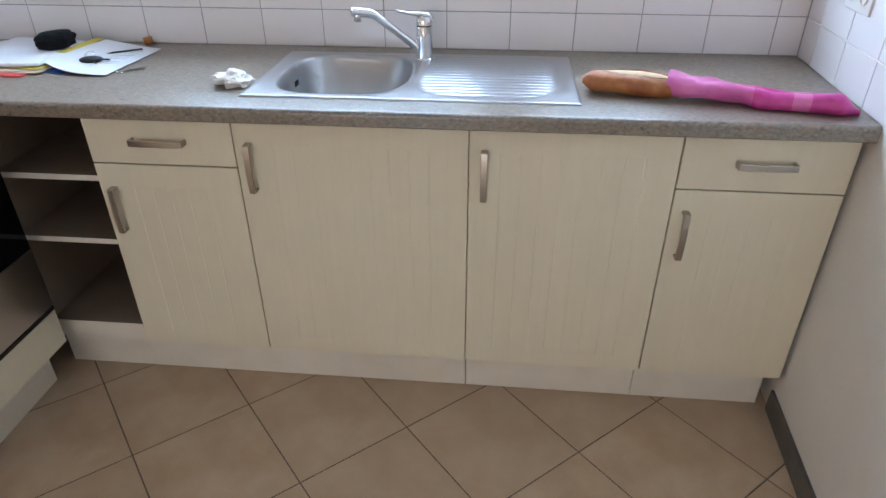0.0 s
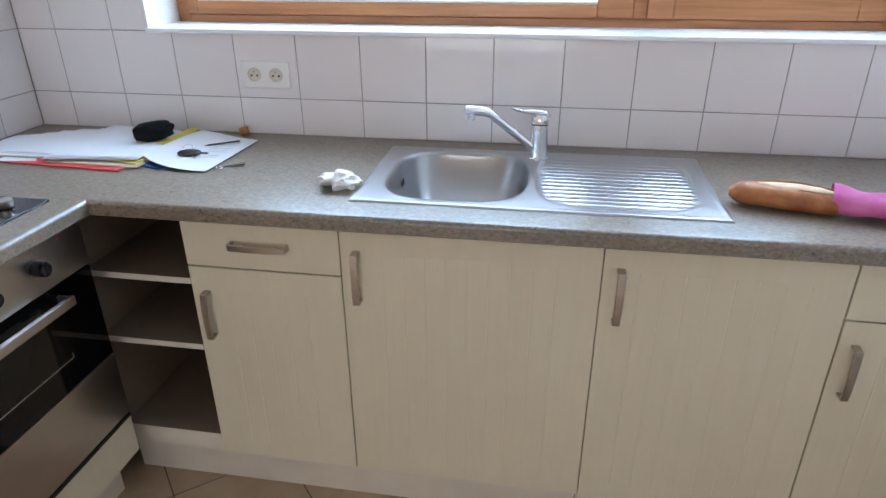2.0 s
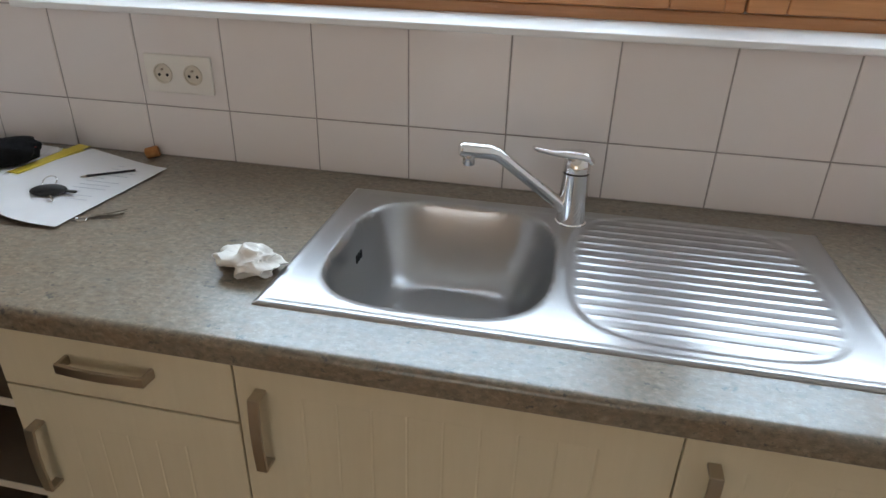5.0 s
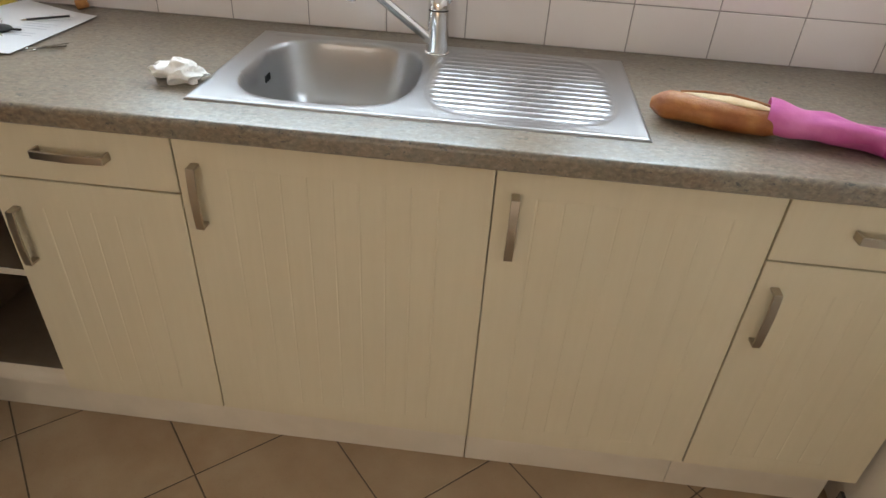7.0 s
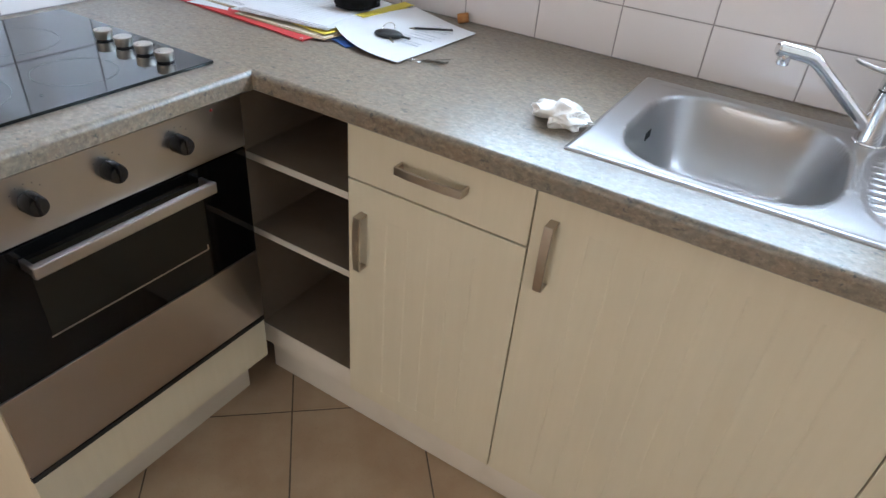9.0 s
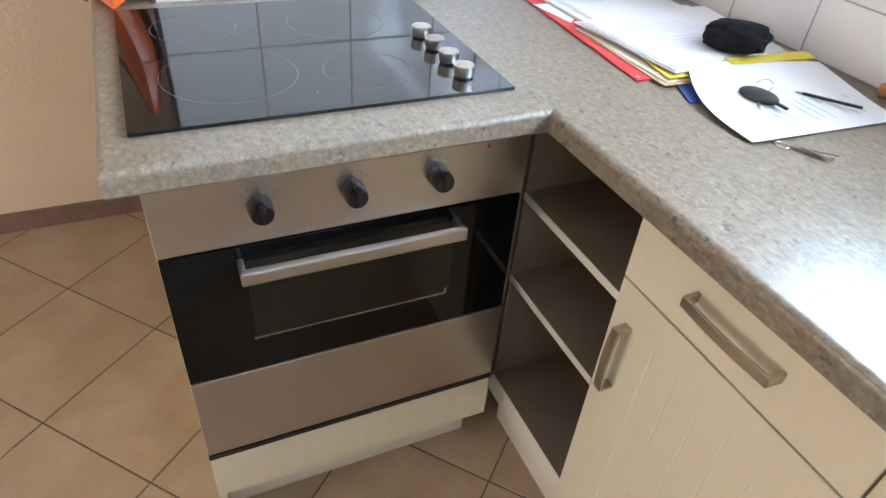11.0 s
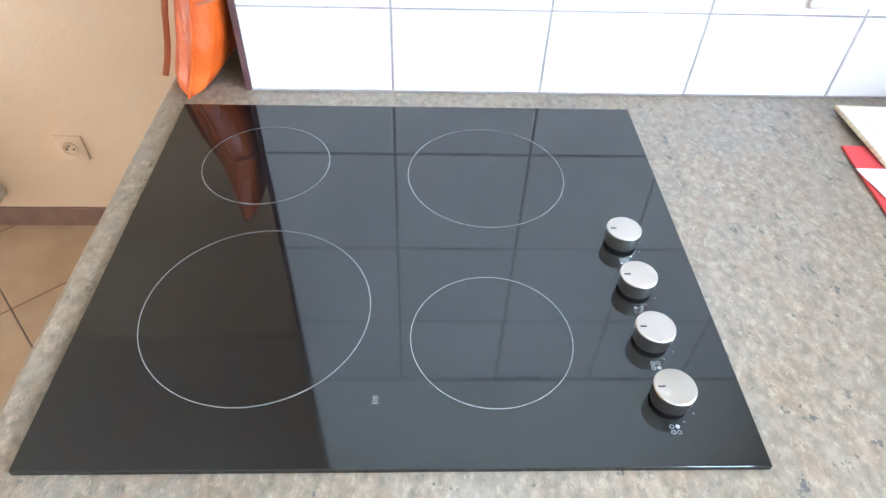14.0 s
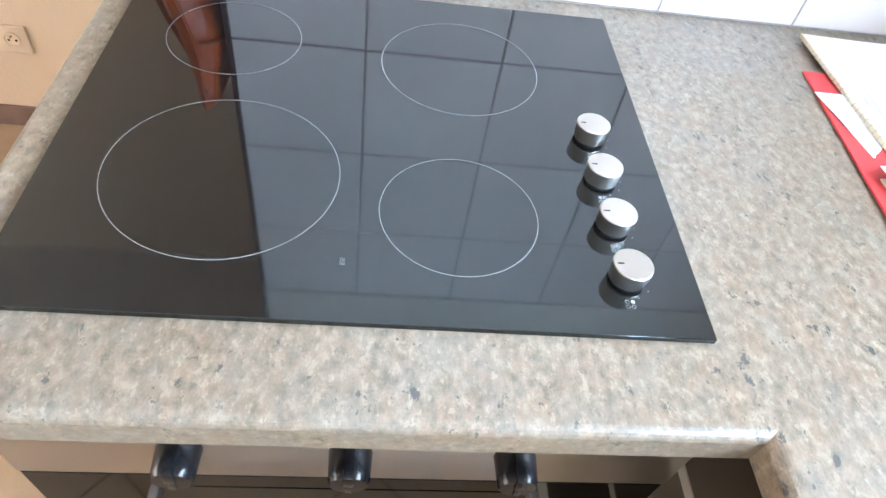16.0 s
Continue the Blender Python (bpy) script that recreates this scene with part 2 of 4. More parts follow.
def part(name, bm, material, parent=None, label="", smooth=False):
    """One mesh object, given in world places, under a thing or a part."""
    if parent is not None:
        bmesh.ops.translate(bm, vec=-ORIGIN[parent], verts=bm.verts)
    me = bpy.data.meshes.new(name)
    if smooth:
        for fc in bm.faces:
            fc.smooth = True
    bm.to_mesh(me)
    bm.free()
    me.materials.append(material)
    if smooth:
        me.set_sharp_from_angle(angle=radians(38))
    ob = new(name, me)
    if parent is not None:
        ob.parent = parent
        ORIGIN[ob] = ORIGIN[parent]
    else:
        ORIGIN[ob] = Vector((0, 0, 0))
    return tagged(ob, label)


def slab(x0, x1, y0, y1, z0, z1, bevel=0.0, bm=None, seg=2):
    b = bmesh.new()
    bmesh.ops.create_cube(b, size=1, matrix=Matrix.Translation(((x0 + x1) / 2, (y0 + y1) / 2, (z0 + z1) / 2)) @ Matrix.Diagonal((abs(x1 - x0), abs(y1 - y0), abs(z1 - z0), 1)))
    if bevel:
        bmesh.ops.bevel(b, geom=b.edges[:], offset=bevel, segments=seg, affect="EDGES", profile=0.5)
    return merge(bm, b)


def merge(bm, b):
    if bm is None:
        return b
    me = bpy.data.meshes.new("tmp")
    b.to_mesh(me)
    b.free()
    bm.from_mesh(me)
    bpy.data.meshes.remove(me)
    return bm


def prism(points, axis, a0, a1, bm=None):
    """An outline of (u, v) drawn out along an axis; (u, v) are the two other axes in xyz order. a0 and a1 may be lists, one value a point."""
    b = bmesh.new()
    n = len(points)
    e0 = a0 if isinstance(a0, list) else [a0] * n
    e1 = a1 if isinstance(a1, list) else [a1] * n

    def at(u, v, a):
        return (a, u, v) if axis == "x" else (u, a, v) if axis == "y" else (u, v, a)

    lo = [b.verts.new(at(u, v, a)) for (u, v), a in zip(points, e0)]
    hi = [b.verts.new(at(u, v, a)) for (u, v), a in zip(points, e1)]
    b.faces.new(lo)
    b.faces.new(hi[::-1])
    for i in range(n):
        j = (i + 1) % n
        b.faces.new((lo[i], hi[i], hi[j], lo[j]))
    bmesh.ops.recalc_face_normals(b, faces=b.faces)
    return merge(bm, b)


def tube(path, radii, sides=16, bm=None, squash=(1, 1), up=(0, 0, 1), caps=True):
    """A tube along a path; radii one a point; squash scales it sideways and upwards."""
    b = bmesh.new()
    pts = [Vector(p) for p in path]
    rings = []
    for i, p in enumerate(pts):
        d = (pts[min(i + 1, len(pts) - 1)] - pts[max(i - 1, 0)]).normalized()
        side = d.cross(Vector(up))
        side = side.normalized() if side.length > 1e-4 else Vector((1, 0, 0))
        top = side.cross(d).normalized()
        r = radii[i]
        rings.append([b.verts.new(p + (side * math.cos(a) * squash[0] + top * math.sin(a) * squash[1]) * r) for a in (2 * math.pi * k / sides for k in range(sides))])
    for r0, r1 in zip(rings, rings[1:]):
        for k in range(sides):
            j = (k + 1) % sides
            b.faces.new((r0[k], r0[j], r1[j], r1[k]))
    if caps:
        b.faces.new(rings[0][::-1])
        b.faces.new(rings[-1])
    bmesh.ops.recalc_face_normals(b, faces=b.faces)
    return merge(bm, b)


def lathe(profile, place, turn=None, sides=32, bm=None):
    """Rings of (radius, height) round z, closed at both ends, moved by turn and to the place."""
    b = bmesh.new()
    m = Matrix.Translation(place) @ (turn or Matrix.Identity(4))
    rings = [[b.verts.new(m @ Vector((r * math.cos(a), r * math.sin(a), h))) for a in (2 * math.pi * k / sides for k in range(sides))] for r, h in profile]
    for r0, r1 in zip(rings, rings[1:]):
        for k in range(sides):
            j = (k + 1) % sides
            b.faces.new((r0[k], r0[j], r1[j], r1[k]))
    b.faces.new(rings[0][::-1])
    b.faces.new(rings[-1])
    bmesh.ops.recalc_face_normals(b, faces=b.faces)
    return merge(bm, b)


def ring(cx, cy, z, r, w, h=0.0002, sides=96, bm=None):
    """A flat printed ring."""
    b = bmesh.new()
    vs = [[b.verts.new((cx + rr * math.cos(a), cy + rr * math.sin(a), z + h)) for a in (2 * math.pi * k / sides for k in range(sides))] for rr in (r - w / 2, r + w / 2)]
    for k in range(sides):
        j = (k + 1) % sides
        b.faces.new((vs[0][k], vs[1][k], vs[1][j], vs[0][j]))
    return merge(bm, b)


# ---- large structure ----
CT = 0.95           # top of the worktop
SOUTH = -7.0
EAST0, SLANT = 2.864, 0.070   # the east wall runs a little askew


def east(y):
    return EAST0 + SLANT * y


part("floor", slab(-0.95, 3.1, SOUTH - 0.2, 0.3, -0.15, -0.0015), M_JOINT)
part("ceiling", slab(-0.95, 3.1, SOUTH - 0.2, 0.3, 2.5, 2.62), M_PLASTER)
part("wall_east", prism([(EAST0, 0.0), (3.1, 0.0), (3.1, SOUTH), (east(SOUTH), SOUTH)], "z", 0, 2.5), M_PLASTER)
WX0, WX1, WZ0, WZ1 = 0.464, 2.70, 1.273, 2.12
b = slab(-0.95, 3.1, 0.0016, 0.30, -0.15, WZ0)
slab(-0.95, 3.1, 0.0016, 0.30, WZ1, 2.62, bm=b)
slab(-0.95, WX0, 0.0016, 0.30, WZ0, WZ1, bm=b)
slab(WX1, 3.1, 0.0016, 0.30, WZ0, WZ1, bm=b)
WALL_SINK = part("wall_sink", b, M_GROUT, None, "white tiled wall with a window above the sink")
WALL_HOB = part("wall_hob", slab(-0.10, -0.0016, -1.168, 0.0, 0, 2.5), M_GROUT, None, "white tiled partition wall behind the hob")
part("plaster_field", slab(-0.0016, 0.0024, -1.168, 0.0, 1.6695, 2.5), M_PLASTER, WALL_HOB)
b = slab(0.003, WX0, -0.0024, 0.0016, 1.6695, 2.5)
slab(WX1, 2.8, -0.0024, 0.0016, 1.6695, 2.5, bm=b)
slab(WX0, WX1, -0.0024, 0.0016, WZ1, 2.5, bm=b)
part("plaster_field", b, M_PLASTER, WALL_SINK)
part("wall_west", slab(-0.95, -0.75, SOUTH, 0.0, 0, 2.5), M_CREAM)
TX0, TX1, TZ1 = -0.25, 2.05, 2.15
b = slab(-0.95, TX0, SOUTH - 0.25, SOUTH, -0.15, 2.6)
slab(TX1, 3.1, SOUTH - 0.25, SOUTH, -0.15, 2.6, bm=b)
slab(TX0, TX1, SOUTH - 0.25, SOUTH, TZ1, 2.6, bm=b)
part("wall_south", b, M_CREAM)
part("ground", slab(-400, 400, -400, 400, -0.3, -0.13), M_GRAVEL)

glow = bpy.data.materials.new("bright_hazy_daylight")
glow.use_nodes = True
gb = glow.node_tree.nodes["Principled BSDF"]
gb.inputs["Base Color"].default_value = (0, 0, 0, 1)
gb.inputs["Emission Color"].default_value = (1.0, 1.0, 0.94, 1)
gb.inputs["Emission Strength"].default_value = 2.6
part("backdrop", slab(-6, 9, 5.0, 5.05, -0.13, 5.5), glow, None, "overexposed pale daylight outside the window")

# window over the sink: white lined reveal, sill and pine casement
part("window_sill", slab(WX0 - 0.004, WX1, -0.012, 0.185, WZ0 - 0.010, WZ0 + 0.004, 0.003), M_SILL)
b = slab(WX0 - 0.0, WX0 + 0.004, -0.004, 0.30, WZ0 + 0.004, WZ1)
slab(WX1 - 0.004, WX1, -0.004, 0.30, WZ0 + 0.004, WZ1, bm=b)
slab(WX0 + 0.004, WX1 - 0.004, -0.004, 0.30, WZ1 - 0.004, WZ1, bm=b)
part("trim", b, M_PLASTER)
WIN = thing("window_1", 1.6, 0.2, WZ0, "varnished pine double casement window above the sink, closed", "window", kind="structure")
fy0, fy1 = 0.185, 0.25
b = slab(WX0 + 0.004, WX0 + 0.045, fy0, fy1, WZ0 - 0.01, WZ1 - 0.004, 0.003)
slab(WX1 - 0.045, WX1 - 0.004, fy0, fy1, WZ0 - 0.01, WZ1 - 0.004, 0.003, bm=b)
slab(WX0 + 0.045, WX1 - 0.045, fy0, fy1, WZ1 - 0.05, WZ1 - 0.004, 0.003, bm=b)
slab(WX0 + 0.045, WX1 - 0.045, fy0, fy1, WZ0 - 0.01, WZ0 + 0.028, 0.003, bm=b)
part("window_frame", b, M_WOOD, WIN)
for x0, x1, lw, rw, rail in ((WX0 + 0.047, 1.955, 0.035, 0.105, 0.070), (1.997, WX1 - 0.047, 0.075, 0.075, 0.108)):
    b = slab(x0, x0 + lw, fy0 - 0.012, fy1 - 0.01, WZ0 + 0.03, WZ1 - 0.052, 0.004)
    slab(x1 - rw, x1, fy0 - 0.012, fy1 - 0.01, WZ0 + 0.03, WZ1 - 0.052, 0.004, bm=b)
    slab(x0 + lw, x1 - rw, fy0 - 0.012, fy1 - 0.01, WZ0 + 0.03, WZ0 + rail, 0.004, bm=b)
    slab(x0 + lw, x1 - rw, fy0 - 0.012, fy1 - 0.01, WZ1 - 0.107, WZ1 - 0.052, 0.004, bm=b)
    sash = part("sash", b, M_WOOD, WIN)
    b = slab(x0 + lw, x0 + lw + 0.008, fy0 - 0.004, fy0 + 0.02, WZ0 + rail, WZ1 - 0.107, 0.002)
    slab(x0 + lw + 0.008, x1 - rw, fy0 - 0.004, fy0 + 0.02, WZ0 + rail, WZ0 + rail + 0.008, 0.002, bm=b)
    part("glazing_bead", b, M_SILL, sash, "thin pale glazing bead")
    p = part("pane", slab(x0 + lw - 0.005, x1 - rw + 0.005, 0.205, 0.209, WZ0 + rail - 0.005, WZ1 - 0.102), M_PANE, sash)
    p.visible_shadow = False
part("mullion", slab(1.956, 1.996, fy0, fy1, WZ0 + 0.028, WZ1 - 0.05, 0.003), M_WOOD, WIN)

# terrace door at the far end of the room
TER = thing("window_2", 0.9, SOUTH - 0.1, 0, "wide pine terrace door with glass panes at the room's end, closed", "terrace door", kind="structure")
xs = [TX0, TX0 + 0.77, TX0 + 1.54, TX1]
for x0, x1 in zip(xs, xs[1:]):
    b = slab(x0 + 0.002, x0 + 0.07, SOUTH - 0.14, SOUTH - 0.08, 0, TZ1 - 0.002, 0.003)
    slab(x1 - 0.07, x1 - 0.002, SOUTH - 0.14, SOUTH - 0.08, 0, TZ1 - 0.002, 0.003, bm=b)
    slab(x0 + 0.07, x1 - 0.07, SOUTH - 0.14, SOUTH - 0.08, 0, 0.1, 0.003, bm=b)
    slab(x0 + 0.07, x1 - 0.07, SOUTH - 0.14, SOUTH - 0.08, TZ1 - 0.08, TZ1 - 0.002, 0.003, bm=b)
    sash = part("window_frame", b, M_WOOD, TER)
    p = part("pane", slab(x0 + 0.065, x1 - 0.065, SOUTH - 0.112, SOUTH - 0.108, 0.095, TZ1 - 0.075), M_PANE, sash)
    p.visible_shadow = False

# skirtings
b = prism([(east(-0.57) - 0.001, -0.57), (east(-0.57) - 0.010, -0.57), (east(SOUTH) - 0.010, SOUTH), (east(SOUTH) - 0.001, SOUTH)], "z", 0.0, 0.078)
part("baseboard_east", b, M_SKIRT_G)
part("baseboard_west", slab(-0.749, -0.74, SOUTH, 0.0, 0.0, 0.072, 0.002), M_SKIRT_B)

# ---- worktop ----
NX, NY, TH = 0.601, -0.610, 0.040
prof = [(0.0, CT)] + [(0.031 - 0.011 + 0.011 * math.sin(a), CT - 0.011 + 0.011 * math.cos(a)) for a in (radians(15 * k) for k in range(7))]
prof += [(0.031, CT - TH + 0.004), (0.027, CT - TH), (0.0, CT - TH)]
TOP = thing("worktop", 0.6, -0.3, CT - TH, "L-shaped grey-beige speckled laminate worktop with rounded front edge", "worktop")
b = slab(0.0, 1.308, NY, 0.001, CT - TH, CT)
slab(1.692, 2.86, NY, 0.001, CT - TH, CT, bm=b)
slab(1.308, 1.692, NY, -0.520, CT - TH, CT, bm=b)
slab(1.308, 1.692, -0.104, 0.001, CT - TH, CT, bm=b)
prism([(NY - d, z) for d, z in prof], "x", [NX + d for d, z in prof], [east(NY - d) - 0.001 for d, z in prof], bm=b)
part("sink_run", b, M_TOP, TOP, smooth=False)
b = slab(-0.26, NX, -1.254, -1.172, CT - TH, CT)
slab(0.0, NX, -1.172, NY, CT - TH, CT, bm=b)
prism([(NX + d, z) for d, z in prof], "y", [-1.254 - d for d, z in prof], [NY - d for d, z in prof], bm=b)
prism([(-1.254 - d, z) for d, z in prof], "x", -0.26, [NX + d for d, z in prof], bm=b)
part("hob_run", b, M_TOP, TOP)


# ---- cabinets ----
FY = -0.603   # face of the fronts


def handle(x, z, length, upright, parent):
    """A bowed flat bar handle on the fronts."""
    n, w, t = 9, 0.0085, 0.0055
    outer, inner = [], []
    h = length / 2
    for k in range(n):
        s = -h + 2 * h * k / (n - 1)
        bow = 0.027 + 0.004 * (1 - (s / h) ** 2)
        outer.append((s, bow))
        inner.append((s * (1 - 2 * t / length), bow - t))
    pts = [(-h - 0.001, 0.0)] + outer + [(h + 0.001, 0.0), (h - t, 0.0)] + inner[::-1] + [(-h + t, 0.0)]
    if upright:
        b = prism([(FY + 0.0005 - d, z + s) for s, d in pts], "x", x - w, x + w)
    else:
        b = prism([(x + s, FY + 0.0005 - d) for s, d in pts], "z", z - w, z + w)
    bmesh.ops.bevel(b, geom=b.edges[:], offset=0.0009, segments=1, affect="EDGES")
    return part("handle", b, M_NICKEL, parent, "bowed brushed nickel bar handle")


def grooved(x0, x1, z0, z1, lines):
    """A front in one piece, with upright grooves routed into its middle."""
    y0, y1 = FY, FY + 0.019
    mid, span = (x0 + x1) / 2, 0.0515 * (lines - 1)
    px0 = mid - span / 2
    gz0, gz1 = z0 + 0.052, z1 - 0.068
    xs = [(x0 + 0.001, 0, 0), (px0 - 0.004, 0, 0)]
    for k in range(lines):
        g = px0 + span * k / (lines - 1)
        xs += [(g - 0.0026, 0.0003, 1), (g, 0.0011, 1), (g + 0.0026, 0.0003, 1)]
    xs += [(px0 + span + 0.004, 0, 0), (x1 - 0.001, 0, 0)]
    zs = [(z0 + 0.001, 0), (gz0 - 0.002, 0), (gz0, 1), (gz1, 1), (gz1 + 0.002, 0), (z1 - 0.001, 0)]
    b = bmesh.new()
    grid = [[b.verts.new((x, y0 + (d if zin else 0), z)) for x, d, _ in xs] for z, zin in zs]
    for r0, r1 in zip(grid, grid[1:]):
        for k in range(len(xs) - 1):
            b.faces.new((r0[k], r0[k + 1], r1[k + 1], r1[k]))
    rim = grid[0] + [r[-1] for r in grid[1:]] + grid[-1][-2::-1] + [r[0] for r in grid[-2:0:-1]]

    def grow(v):
        x = x0 if v.co.x < x0 + 0.0015 else x1 if v.co.x > x1 - 0.0015 else v.co.x
        z = z0 if v.co.z < z0 + 0.0015 else z1 if v.co.z > z1 - 0.0015 else v.co.z
        return x, z

    side = [b.verts.new((grow(v)[0], y0 + 0.0012, grow(v)[1])) for v in rim]
    back = [b.verts.new((v.co.x, y1, v.co.z)) for v in side]
    for a_, c_ in ((rim, side), (side, back)):
        for k in range(len(rim)):
            m_ = (k + 1) % len(rim)
            b.faces.new((a_[k], c_[k], c_[m_], a_[m_]))
    b.faces.new(back)
    bmesh.ops.recalc_face_normals(b, faces=b.faces)
    return b


def plain(x0, x1, z0, z1):
    return slab(x0, x1, FY, FY + 0.019, z0, z1, 0.0015)


def carcass(x0, x1, parent, z0=0.150, z1=0.9085):
    t = 0.016
    b = slab(x0, x0 + t, FY + 0.021, -0.03, z0, z1)
    slab(x1 - t, x1, FY + 0.021, -0.03, z0, z1, bm=b)
    slab(x0 + t, x1 - t, FY + 0.021, -0.03, z0, z0 + t, bm=b)
    slab(x0 + t, x1 - t, FY + 0.021, FY + 0.12, z1 - t, z1, bm=b)
    slab(x0 + t, x1 - t, -0.035, -0.03, z0 + t, z1, bm=b)
    return part("body", b, M_CARCASS, parent)


DZ0, DZ1, SPLIT = 0.153, 0.906, 0.772
X1, X2, X3, X4, X5 = 0.842, 1.251, 1.870, 2.397, 2.808
cab = thing("base_cabinet", 1.045, -0.3, 0.15, "narrow cream cabinet with one drawer above a grooved door, closed", "kitchen cabinet", "kitchen base cabinets")
carcass(X1, X2 - 0.001, cab)
dr = part("drawer_front", plain(X1 + 0.001, X2 - 0.0015, SPLIT + 0.002, DZ1), M_FRONT, cab, "flat cream drawer front")
handle(1.047, 0.842, 0.148, False, dr)
dd = part("door", grooved(X1 + 0.001, X2 - 0.0015, DZ0, SPLIT - 0.002, 5), M_FRONT, cab, "cream grooved door")
handle(0.884, 0.634, 0.136, True, dd)
cab = thing("base_cabinet", 1.55, -0.3, 0.15, "wide cream sink base cabinet with one grooved door, closed", "kitchen cabinet", "kitchen base cabinets")
carcass(X2, X3 - 0.001, cab)
dd = part("door", grooved(X2 + 0.0015, X3 - 0.001, DZ0, DZ1, 9), M_FRONT, cab, "cream grooved door")
handle(1.292, 0.777, 0.136, True, dd)
cab = thing("base_cabinet", 2.13, -0.3, 0.15, "wide cream cabinet with one grooved door beside the sink", "kitchen cabinet", "kitchen base cabinets")
carcass(X3, X4 - 0.001, cab)
dd = part("door", grooved(X3 + 0.0015, X4 - 0.002, DZ0, DZ1, 8), M_FRONT, cab, "cream grooved door")
handle(1.911, 0.779, 0.136, True, dd)
cab = thing("base_cabinet", 2.6, -0.3, 0.15, "narrow cream cabinet with drawer and door beside the east wall", "kitchen cabinet", "kitchen base cabinets")
carcass(X4, X5 - 0.002, cab)
dr = part("drawer_front", plain(X4 + 0.002, X5, SPLIT - 0.012, DZ1), M_FRONT, cab, "flat cream drawer front")
handle(2.600, 0.834, 0.140, False, dr)
dd = part("door", grooved(X4 + 0.002, X5, DZ0, SPLIT - 0.016, 5), M_FRONT, cab, "cream grooved door")
handle(2.434, 0.630, 0.136, True, dd)

# open shelf unit in the corner
SH = thing("open_shelf_unit", 0.72, -0.3, 0.15, "narrow open cream shelf unit with three empty compartments beside the oven", "shelf unit")
sx0, sx1, sy = 0.525, X1 - 0.001, -0.597
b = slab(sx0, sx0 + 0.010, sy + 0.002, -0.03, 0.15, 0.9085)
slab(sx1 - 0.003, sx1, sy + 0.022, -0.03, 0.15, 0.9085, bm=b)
part("side_panel", b, M_INSIDE_SHADED, SH, "taupe side panels, darkened for the shaded interior")
part("back_panel", slab(sx0 + 0.010, sx1 - 0.003, -0.06, -0.05, 0.166, 0.9085), M_INSIDE_SHADED, SH, "taupe back panel, darkened for the shaded interior")
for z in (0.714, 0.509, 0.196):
    s = part("shelf", slab(sx0 + 0.010, sx1 - 0.003, sy + 0.002, -0.06, z, z + 0.016), M_INSIDE_SHADED, SH, "taupe board shelf, darkened for the shaded interior, with a pale front edge")
    part("edge_strip", slab(sx0 + 0.010, sx1 - 0.003, sy, sy + 0.002, z - 0.0005, z + 0.0165, 0.0004), M_PLINTH, s)
part("top_rail", slab(sx0 + 0.010, sx1 - 0.003, sy, sy + 0.03, 0.897, 0.9085), M_PLINTH, SH)
part("kick_rail", slab(sx0, sx1, sy, sy + 0.016, 0.150, 0.1955), M_PLINTH, SH)

# plinth boards
PL = thing("kitchen_plinth", 1.7, -0.55, 0, "pale cream plinth boards under the sink run, set back", "plinth")
PY = -0.549
for x0, x1 in ((0.515, 1.8685), (1.871, 2.397), (2.3985, 2.79)):
    part("plinth_board", slab(x0, x1, PY, PY + 0.016, 0.001, 0.149, 0.001), M_PLINTH, PL)

# ---- oven and its housing ----
OX, OY0, OY1 = 0.600, -1.246, -0.652
HOUS = thing("oven_housing", 0.3, -0.95, 0, "cream built-under oven housing with side panel and low plinth", "kitchen cabinet")
b = slab(-0.0, OX - 0.004, OY0, OY0 + 0.016, 0.001, 0.9085, 0.001)
part("side_panel", b, M_FRONT, HOUS)
part("inner_side_panel", slab(0.02, OX - 0.012, OY1 + 0.001, OY1 + 0.013, 0.172, 0.9085), M_INSIDE_SHADED, HOUS, "taupe inner side panel, darkened for the shaded gap")
part("lower_panel", slab(OX - 0.0035, OX + 0.003, OY0 + 0.0005, OY1 + 0.001, 0.172, 0.296, 0.001), M_FRONT, HOUS)
part("plinth_board", slab(0.500, 0.516, OY0 + 0.0165, OY1, 0.001, 0.172, 0.001), M_PLINTH, HOUS)
OV = thing("built_in_oven", 0.3, -0.95, 0.3, "built-under electric oven, brushed steel with black glass door, closed", "oven")
part("body", slab(0.06, OX - 0.0035, OY0 + 0.017, OY1 - 0.001, 0.300, 0.9075), M_RUBBER, OV, "black steel oven body")
part("control_panel", slab(OX - 0.003, OX + 0.006, OY0 + 0.001, OY1 - 0.001, 0.786, 0.9075, 0.0012), M_STEEL, OV, "brushed steel control panel")
door = part("oven_door", slab(OX - 0.003, OX + 0.004, OY0 + 0.001, OY1 - 0.001, 0.514, 0.780, 0.001), M_DOOR_GLASS, OV, "black glass oven door")
part("oven_window", slab(OX + 0.0042, OX + 0.0048, -1.128, -0.775, 0.588, 0.752), M_OVEN_WINDOW, door, "smoked glass oven window")
b = slab(OX + 0.0048, OX + 0.0056, -1.130, -0.782, 0.5862, 0.5892)
slab(OX + 0.0048, OX + 0.0056, -0.785, -0.782, 0.5892, 0.600, bm=b)
part("window_trim", b, M_NICKEL, door, "thin bright line under the oven window")
part("steel_panel", slab(OX - 0.003, OX + 0.006, OY0 + 0.001, OY1 - 0.001, 0.314, 0.512, 0.0015), M_STEEL, OV, "brushed steel lower door panel")
part("bottom_seal", slab(OX - 0.003, OX + 0.007, OY0, OY1 - 0.001, 0.299, 0.311, 0.001), M_RUBBER, OV, "black bottom seal")
b = slab(OX + 0.034, OX + 0.048, -1.140, -0.772, 0.738, 0.762, 0.003)
